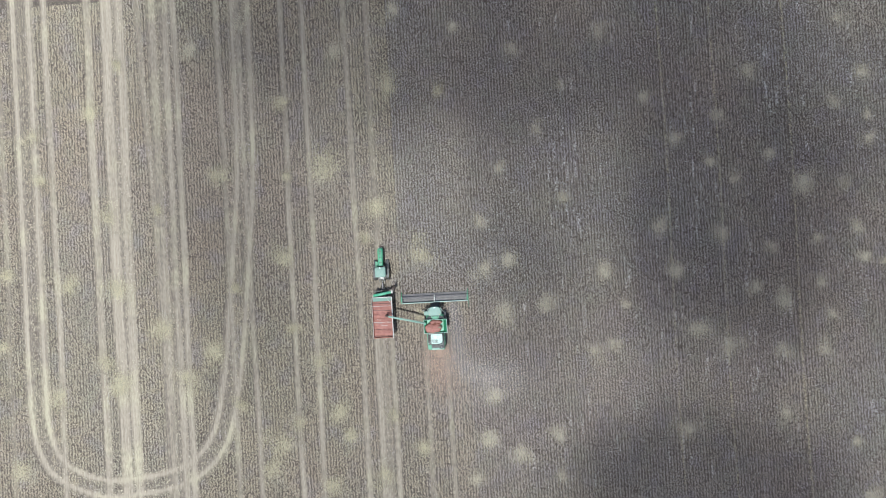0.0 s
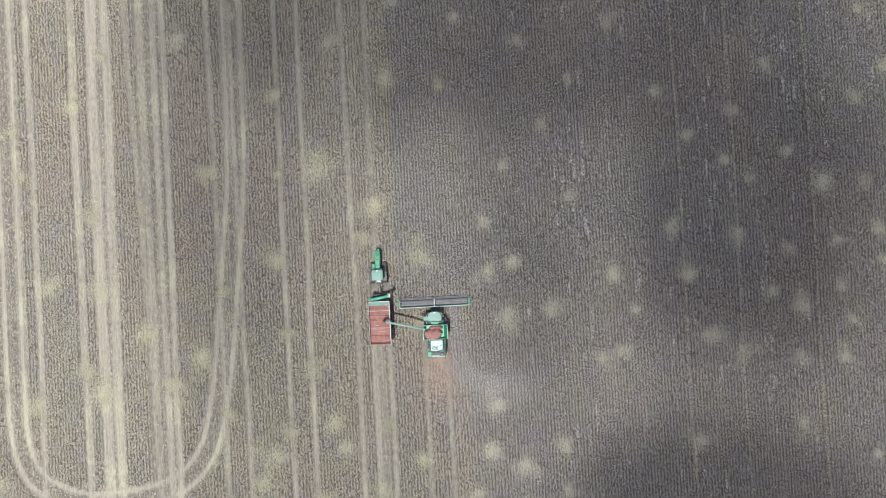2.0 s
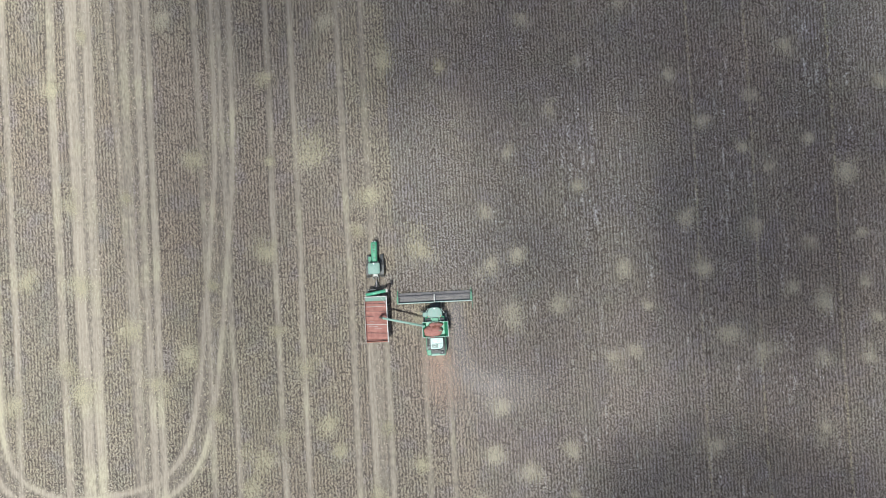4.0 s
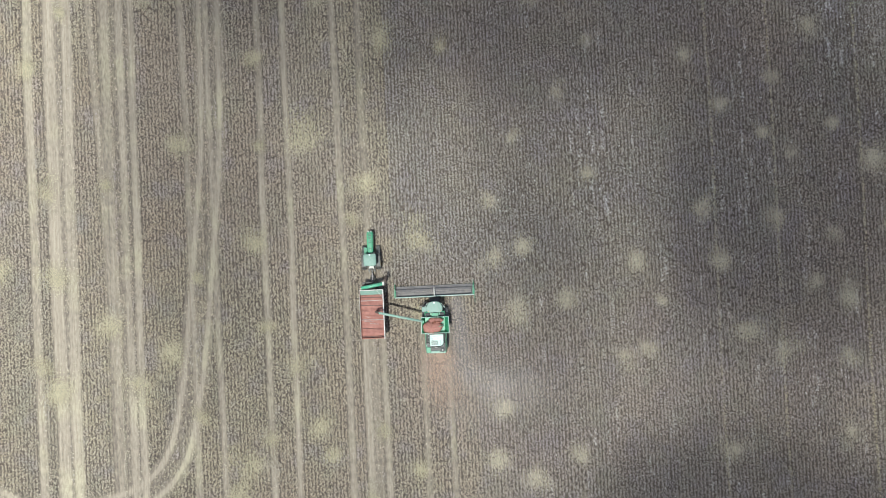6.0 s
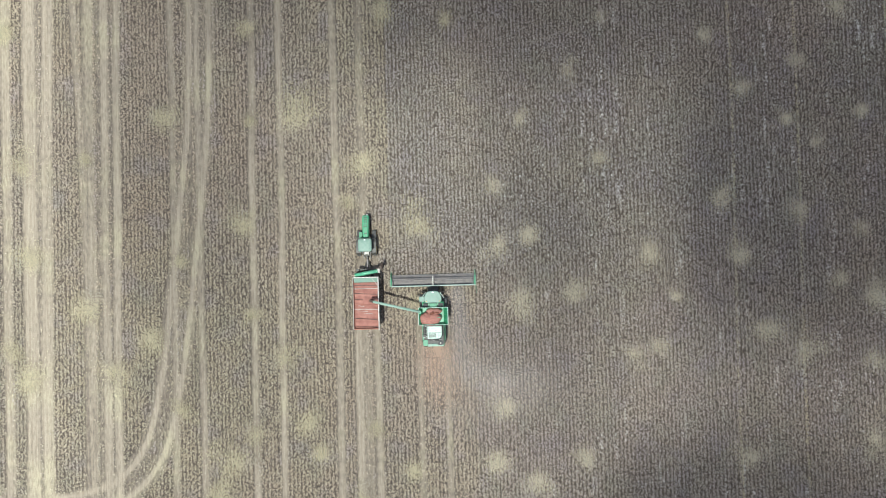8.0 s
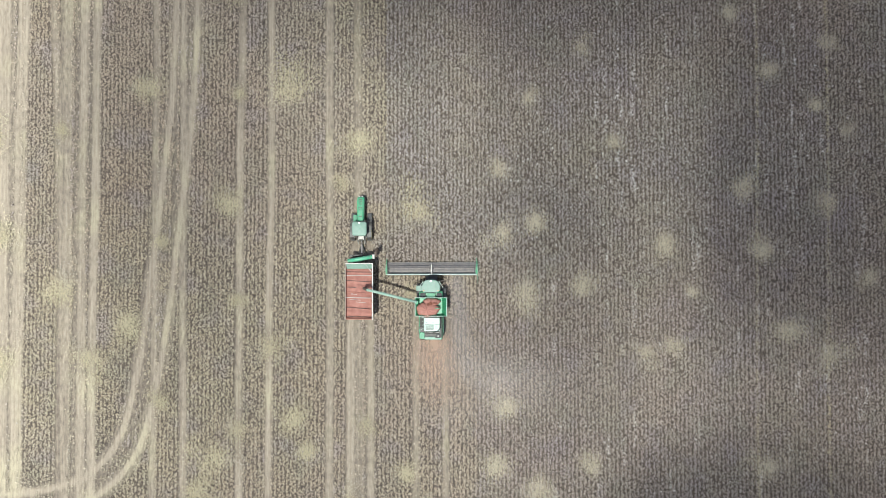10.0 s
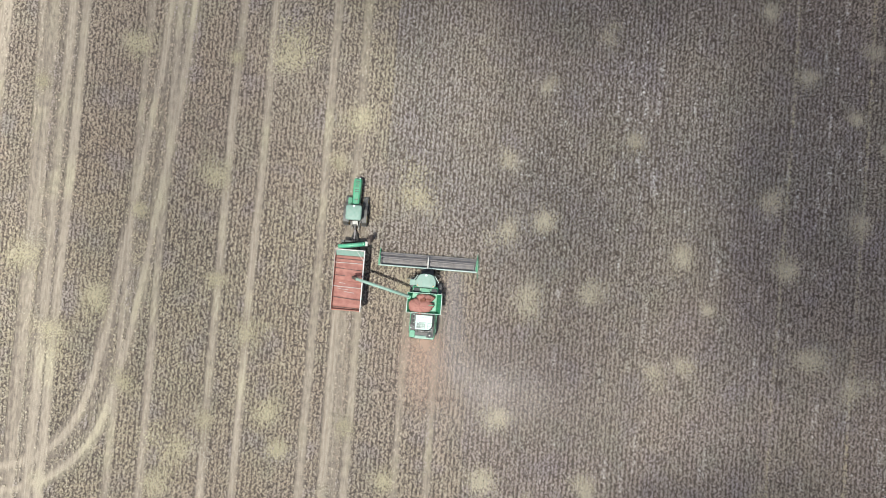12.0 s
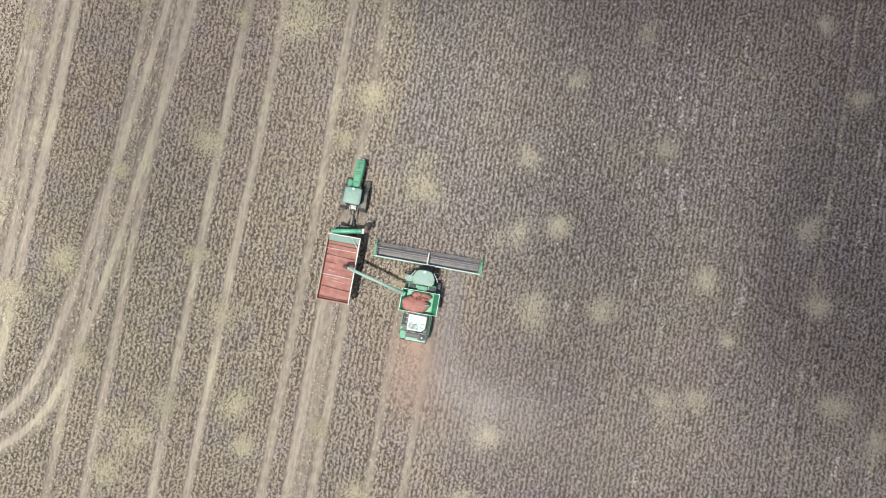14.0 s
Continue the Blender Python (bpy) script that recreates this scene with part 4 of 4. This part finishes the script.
# ---- tractor on rubber tracks ----
def build_tractor():
    t = thing("tractor", (-12.9, 2.6, 0), "green tracked tractor with a pale roof pulling a grain cart", "tractor")
    # hood tapers to the nose
    rings = []
    for y, w, z0, z1 in ((1.1, 0.44, 1.1, 2.12), (1.9, 0.47, 1.1, 2.1), (3.0, 0.5, 1.05, 2.03), (3.9, 0.52, 1.0, 1.92), (4.35, 0.5, 1.0, 1.76), (4.5, 0.44, 1.05, 1.5)):
        rings.append([(-w, y, z0), (w, y, z0), (w, y, z1 - 0.22), (w * 0.86, y, z1 - 0.06), (w * 0.5, y, z1), (-w * 0.5, y, z1), (-w * 0.86, y, z1 - 0.06), (-w, y, z1 - 0.22)])
    hood = part("hood", loft(bmesh.new(), rings), GREEN, t, "dusty green tapered hood")
    for y, w in ((1.75, 0.26), (2.75, 0.27), (3.0, 0.27), (3.85, 0.25), (4.1, 0.24)):
        z = float(np.interp(y, (1.1, 2.2, 3.4, 4.15, 4.45), (2.12, 2.08, 1.98, 1.86, 1.70)))
        part("hood_vent", block(bmesh.new(), -w, w, y - 0.05, y + 0.05, z - 0.12, z + 0.03, 0.01), BLACK, hood)
    for k in range(3):
        bm = block(bmesh.new(), -0.22, 0.22, 3.3 + 0.13 * k, 3.36 + 0.13 * k, 1.94 - 0.02 * k, 2.01 - 0.015 * k, 0.01)
        part("intake_slat", bm, BLACK, hood)
    bm = block(bmesh.new(), -0.3, 0.3, 4.48, 4.56, 1.1, 1.5, 0.03)
    part("grille", bm, BLACK, hood)
    for s in (-1, 1):
        bm = block(bmesh.new(), s * 0.22 - 0.09, s * 0.22 + 0.09, 4.5, 4.58, 1.5, 1.6, 0.02)
        part("headlight", bm, LENS, hood)
    bm = block(bmesh.new(), -0.4, 0.4, 4.3, 4.62, 0.55, 1.0, 0.05)
    part("front_weight", bm, GREEN, t)
    bm = block(bmesh.new(), -0.42, 0.42, -1.3, 4.3, 0.7, 1.15, 0.04)
    part("chassis", bm, BLACK, t)
    # cab
    bm = loft(bmesh.new(), [rounded(-0.78, 0.78, -0.75, 0.85, 1.35, 0.12), rounded(-0.86, 0.86, -0.85, 0.95, 2.85, 0.15)])
    cab = part("cab", bm, GLASS, t, "dark tinted cab glass")
    bm = bmesh.new()
    for x in (-0.82, 0.82):
        for y in (-0.78, 0.1, 0.88):
            rod(bm, (x * 0.94, y, 1.3), (x, y, 2.9), 0.05)
    block(bm, -0.8, 0.8, -0.8, 0.9, 1.2, 1.36, 0.03)
    part("cab_frame", bm, BLACK, cab)
    bm = loft(bmesh.new(), [rounded(-0.96, 0.96, -0.92, 0.92, 2.86, 0.25), rounded(-1.0, 1.0, -0.96, 0.96, 2.95, 0.28), rounded(-0.99, 0.99, -0.95, 0.95, 3.06, 0.28), rounded(-0.85, 0.85, -0.8, 0.8, 3.14, 0.3), rounded(-0.4, 0.4, -0.35, 0.35, 3.17, 0.2)])
    roof = part("cab_roof", bm, ROOF, t, "pale grey-green cab roof", True)
    bm = rod(bmesh.new(), (0, 0.78, 3.08), (0, 0.78, 3.24), 0.11)
    part("guidance_dome", bm, LENS, roof, "white guidance dome")
    for x in (-0.7, -0.35, 0.35, 0.7):
        for y in (0.93, -0.99):
            part("work_light", block(bmesh.new(), x - 0.09, x + 0.09, y, y + 0.06, 2.93, 3.03, 0.02), BLACK, roof)
    for s in (-1, 1):
        bm = rod(bmesh.new(), (s * 0.85, 0.9, 2.5), (s * 1.45, 1.0, 2.5), 0.025)
        block(bm, s * 1.45 - 0.12, s * 1.45 + 0.12, 0.97, 1.03, 2.2, 2.6, 0.02)
        part("mirror", bm, BLACK, cab)
    # exhaust on the right front corner, steps and tank on the left
    bm = rod(bmesh.new(), (0.72, 1.12, 1.4), (0.72, 1.12, 2.95), 0.085)
    part("exhaust", bm, BLACK, t)
    bm = loft(bmesh.new(), [rounded(-1.05, -0.55, 0.95, 2.05, 0.75, 0.1), rounded(-1.05, -0.55, 1.0, 2.0, 1.5, 0.15)])
    part("fuel_tank", bm, GREEN_TANK, t)
    for k in range(4):
        part("step", block(bmesh.new(), -1.45, -1.0, 1.05, 1.35, 0.45 + 0.27 * k, 0.49 + 0.27 * k, 0.01), BLACK, t)
    # fenders over the tracks
    for s in (-1, 1):
        bm = loft(bmesh.new(), [[(s * 0.85, y, z), (s * 1.5, y, z), (s * 1.5, y, z + 0.04), (s * 0.85, y, z + 0.04)] for y, z in ((-1.45, 1.15), (-1.1, 1.55), (-0.4, 1.68), (0.5, 1.68), (0.9, 1.55))])
        part("fender", bm, BLACK, t)
    # rubber tracks: a big drive wheel behind, a smaller idler in front
    for s in (-1, 1):
        path = []
        yb, rb, yf, rf = -0.75, 0.76, 1.85, 0.42
        lean = math.asin((rb - rf) / (yf - yb))
        for k in range(15):
            a = math.pi * 1.5 - (math.pi + lean) * k / 14
            path.append((yb + rb * math.cos(a), rb + rb * math.sin(a)))
        for k in range(11):
            a = math.pi * 0.5 - lean - (math.pi - lean) * k / 10
            path.append((yf + rf * math.cos(a), rf + rf * math.sin(a)))
        x0, x1 = s * 1.13 - 0.31, s * 1.13 + 0.31
        mid = (0.4, 0.55)
        inner = [(mid[0] + (y - mid[0]) * 0.965, mid[1] + (z - mid[1]) * 0.93) for y, z in path]
        bm = bmesh.new()
        for a, b in zip(range(len(path)), [*range(1, len(path)), 0]):
            p = [(x0, *path[a]), (x1, *path[a]), (x1, *path[b]), (x0, *path[b]), (x0, *inner[a]), (x1, *inner[a]), (x1, *inner[b]), (x0, *inner[b])]
            v = [bm.verts.new(q) for q in p]
            for q in ((0, 1, 2, 3), (7, 6, 5, 4), (0, 3, 7, 4), (1, 5, 6, 2)):
                bm.faces.new([v[i] for i in q])
        bmesh.ops.remove_doubles(bm, verts=bm.verts, dist=0.001)
        pts = np.array(path + path[:1])
        seg = np.hypot(*np.diff(pts, axis=0).T)
        total = np.concatenate([[0], np.cumsum(seg)])
        for k in range(40):
            d = total[-1] * k / 40
            i = min(np.searchsorted(total, d, side="right") - 1, len(seg) - 1)
            f = (d - total[i]) / seg[i]
            y, z = pts[i] * (1 - f) + pts[i + 1] * f
            ang = math.atan2(pts[i + 1][1] - pts[i][1], pts[i + 1][0] - pts[i][0])
            block(bm, x0, x1, -0.035, 0.035, -0.02, 0.045, 0, Matrix.Translation((0, y, max(z, 0.03))) @ Matrix.Rotation(ang, 4, "X"))
        tr = part("rubber_track", bm, RUBBER, t, "dusty black rubber track with lugs")
        bm = lathe(bmesh.new(), [(-0.26, 0.1), (-0.26, rb * 0.9), (0.26, rb * 0.9), (0.26, 0.1)], (s * 1.13, yb, rb))
        part("drive_wheel", bm, YELLOW, tr, "yellow drive wheel")
        bm = lathe(bmesh.new(), [(-0.26, 0.08), (-0.26, rf * 0.86), (0.26, rf * 0.86), (0.26, 0.08)], (s * 1.13, yf, rf))
        part("idler", bm, YELLOW, tr, "yellow front idler")
        for y in (0.1, 0.6, 1.1):
            bm = lathe(bmesh.new(), [(-0.24, 0.05), (-0.24, 0.17), (0.24, 0.17), (0.24, 0.05)], (s * 1.13, y, 0.22), 16)
            part("roller", bm, BLACK, tr)
    part("axle", rod(bmesh.new(), (-1.3, -0.75, 0.8), (1.3, -0.75, 0.8), 0.14), BLACK, t)
    part("axle", rod(bmesh.new(), (-1.1, 1.6, 0.5), (1.1, 1.6, 0.5), 0.1), BLACK, t)
    # linkage behind the cab
    bm = bmesh.new()
    for s in (-1, 1):
        rod(bm, (s * 0.38, -1.0, 0.75), (s * 0.45, -2.0, 0.6), 0.06)
        rod(bm, (s * 0.34, -1.05, 1.35), (s * 0.42, -1.65, 0.75), 0.045)
        block(bm, s * 0.34 - 0.06, s * 0.34 + 0.06, -1.45, -0.95, 1.25, 1.4, 0.02)
    rod(bm, (0, -1.0, 1.1), (0, -1.8, 1.0), 0.05)
    block(bm, -0.32, 0.32, -1.35, -0.9, 0.8, 1.25, 0.05)
    part("linkage", bm, GREY, t, "grey three-point linkage")
    for s in (-1, 1):
        part("rear_lamp_bracket", block(bmesh.new(), s * 0.78 - 0.1, s * 0.78 + 0.1, -1.2, -0.95, 1.7, 1.85, 0.03), BLACK, t)
        part("lift_cylinder", rod(bmesh.new(), (s * 0.6, -1.0, 1.5), (s * 0.52, -1.75, 0.85), 0.05), GREY, t)
    part("coupler_block", block(bmesh.new(), -0.28, 0.28, -1.55, -1.35, 1.0, 1.3, 0.04), BLACK, t)
    bm = block(bmesh.new(), -0.07, 0.07, -2.2, -0.9, 0.45, 0.53, 0.02)
    part("drawbar", bm, GREY, t)
    for x in (-0.2, -0.08, 0.08, 0.2):
        part("hose", rod(bmesh.new(), (x, -1.3, 1.15), (x * 0.6, -2.1, 0.95), 0.022, n=6), BLACK, t)


build_tractor()


# ---- grain cart ----
def build_cart():
    c = thing("grain_cart", (-12.9, -5.85, 0), "green grain cart with a white rim, filled with red-brown lentils", "grain cart")
    X, YF, YB, Z = 1.84, 3.72, -3.8, 3.28
    # outer box: straight above, hoppered below
    def shell(k, z):
        return [(-X + k, YB + k, z), (X - k, YB + k, z), (X - k, YF - k, z), (-X + k, YF - k, z)]
    bm = loft(bmesh.new(), [[(-0.5, -1.6, 0.75), (0.5, -1.6, 0.75), (0.5, 1.6, 0.75), (-0.5, 1.6, 0.75)], shell(0.05, 2.0), shell(0, Z), shell(0.07, Z), shell(0.12, 2.2), [(-0.4, -1.4, 1.0), (0.4, -1.4, 1.0), (0.4, 1.4, 1.0), (-0.4, 1.4, 1.0)]])
    box = part("box", bm, BINWALL, c, "rust-red grain box")
    for x in (-X, X):
        # left rim is thinner and grey to imitate its shaded side
        wide = 0.07 if x > 0 else 0.035
        bm = block(bmesh.new(), x - wide, x + wide, YB - 0.12, YF + 0.05, Z - 0.05, Z + 0.07, 0.02)
        part("side_rim", bm, WHITE if x > 0 else GREY, c, "white painted rim" if x > 0 else "rim greyed and thinned for its shaded side")
    bm = block(bmesh.new(), -X, X, YF - 0.06, YF + 0.06, Z - 0.05, Z + 0.07, 0.02)
    part("front_rim", bm, WHITE, c, "white painted rim")
    bm = block(bmesh.new(), -X + 0.06, X - 0.06, YB - 0.05, YB + 0.04, Z - 0.06, Z + 0.03, 0.02)
    part("rear_rim", bm, BINWALL, c)
    for s in (-1, 1):
        for k in range(7):
            y = -3.4 + 1.12 * k
            bm = block(bmesh.new(), s * (X + 0.03) - 0.04, s * (X + 0.03) + 0.04, y - 0.05, y + 0.05, 1.95, Z - 0.06, 0.01)
            part("side_post", bm, GREEN, box, "green side post")
    # load: gently heaped grain with ridges across, a darker pit where the stream lands
    nx, ny = 25, 61
    bm = bmesh.new()
    vs = []
    for j in range(ny):
        for i in range(nx):
            u, v = i / (nx - 1), j / (ny - 1)
            x, y = -X + 0.1 + (2 * X - 0.2) * u, YB + 0.1 + (YF - YB - 0.85) * v
            heap = 0.20 * math.sin(math.pi * u) * (0.6 + 0.4 * math.sin(math.pi * v))
            ridge = 0.05 * math.sin(y * 5.6 + 0.25 * x + 0.5 * math.sin(x * 1.3)) + 0.02 * math.sin(11 * y + 3 * x)
            pit = 0.30 * math.exp(-((x - 0.15) ** 2 + (y - 0.55) ** 2) / 0.25)
            z = 2.80 + heap + ridge + pit + 0.02 * noise.noise((x * 3, y * 3, 0))
            vs.append(bm.verts.new((x, y, z)))
    for j in range(ny - 1):
        for i in range(nx - 1):
            bm.faces.new((vs[j * nx + i], vs[j * nx + i + 1], vs[(j + 1) * nx + i + 1], vs[(j + 1) * nx + i]))
    edge = [e for e in bm.edges if e.is_boundary]
    low = bmesh.ops.extrude_edge_only(bm, edges=edge)["geom"]
    for v in low:
        if isinstance(v, bmesh.types.BMVert):
            v.co.z = 2.3
    part("grain_load", bm, GRAIN, c, "red-brown lentils heaped in ridges", True)
    # white cross braces, a little askew; darker rods imitate shade lines of the ridges
    for y, slant, r, mat in ((2.08, 0.0, 0.035, WHITE), (-0.92, -0.05, 0.04, WHITE), (2.55, -0.04, 0.03, BLACK), (1.3, -0.10, 0.032, BLACK), (0.45, -0.05, 0.025, BLACK), (-0.25, -0.1, 0.022, BINWALL), (-2.35, -0.12, 0.034, BLACK), (-3.5, -0.03, 0.03, BLACK)):
        bm = rod(bmesh.new(), (-X + 0.05, y - slant, 3.08), (X - 0.05, y + slant, 3.08), r, n=8)
        part("brace_and_shade_bar", bm, mat, c)
    # short white bars added in place of highlights on the grain ridges
    for y, a, b in ((-1.55, -0.4, 0.9), (-0.45, -1.1, -0.3), (-1.2, -1.3, 0.2)):
        bm = rod(bmesh.new(), (a, y + 0.06, 3.02), (b, y - 0.06, 3.02), 0.025, n=6)
        part("ridge_glint_bar", bm, WHITE, c, "pale bar imitating a highlight on the load's ridges")
    bm = rod(bmesh.new(), (X - 1.0, YF - 0.05, Z - 0.02), (X - 0.05, YF - 1.25, Z - 0.02), 0.035, n=8)
    part("corner_brace", bm, WHITE, c)
    # green front panel sloping into the box
    bm = block(bmesh.new(), -X + 0.1, X - 0.1, -0.04, 0.04, -0.75, 0.02, 0.02, Matrix.Translation((0, YF - 0.1, Z - 0.05)) @ Matrix.Rotation(radians(-55), 4, "X"))
    part("front_panel", bm, ROOF, c, "pale green inner front panel")
    # folded unloading auger across the front, boot at its end
    a, b = Vector((-1.6, 4.05, 2.75)), Vector((1.75, 4.62, 2.85))
    bm = rod(bmesh.new(), a, b, 0.27, n=20)
    tube = part("cart_auger", bm, CART_TUBE, c, "pale green folded auger tube", True)
    for f in (0.03, 0.5, 0.96):
        p, d = a.lerp(b, f), (b - a).normalized() * 0.06
        part("auger_flange", rod(bmesh.new(), p - d, p + d, 0.30, n=20), GREEN, tube)
    bm = block(bmesh.new(), 1.72, 2.1, 4.35, 4.95, 2.45, 2.95, 0.06)
    part("auger_head", bm, GREY, tube, "grey steel auger head")
    bm = loft(bmesh.new(), [rounded(2.1, 2.62, 5.15, 5.85, 1.75, 0.15), rounded(2.02, 2.55, 5.0, 5.75, 2.3, 0.15), rounded(1.98, 2.35, 4.7, 5.3, 2.85, 0.12)])
    part("spout", bm, BOOT, tube, "brown rubber spout")
    bm = bmesh.new()
    block(bm, -1.5, 1.2, 4.75, 4.95, 1.5, 1.75, 0.03)
    block(bm, -1.3, 1.0, 4.4, 4.9, 1.2, 1.45, 0.03)
    for x in (-1.3, -0.4, 0.5):
        rod(bm, (x, 4.85, 1.0), (x, 4.3, 2.7), 0.06)
    for s in (-1, 1):
        rod(bm, (s * 1.0, 3.4, 0.85), (s * 0.1, 6.1, 0.6), 0.10)
    part("front_frame", bm, BLACK, c, "black steel front frame")
    part("jack_handle", rod(bmesh.new(), (0.35, 4.85, 1.7), (0.75, 5.1, 2.2), 0.05), BLACK, c)
    part("hydraulic_box", block(bmesh.new(), -1.5, -1.05, 4.65, 4.95, 1.74, 2.0, 0.03), BLACK, c)
    bm = block(bmesh.new(), -0.12, 0.12, 4.0, 6.45, 0.52, 0.72, 0.03)
    part("drawbar", bm, REEL, c)
    bm = bmesh.new()
    for s in (-1, 1):
        block(bm, s * 0.9 - 0.09, s * 0.9 + 0.09, -3.3, 3.7, 0.85, 1.1, 0.02)
        for y in (-3.0, -1.0, 1.0, 3.0):
            rod(bm, (s * 0.9, y, 1.05), (s * 1.6, y, 2.05), 0.06)
    rod(bm, (-1.6, -0.6, 0.95), (1.6, -0.6, 0.95), 0.13)
    part("under_frame", bm, GREEN, c)
    for x in (-1.45, 1.45):
        wheel(c, x, -0.6, 0.95, 0.7)
    for x in (-1.5, 1.5):
        bm = block(bmesh.new(), x - 0.14, x + 0.14, YB - 0.06, YB + 0.3, 1.86, 2.0, 0.02)
        part("tail_light", bm, BEACON, c, "amber tail light")


build_cart()
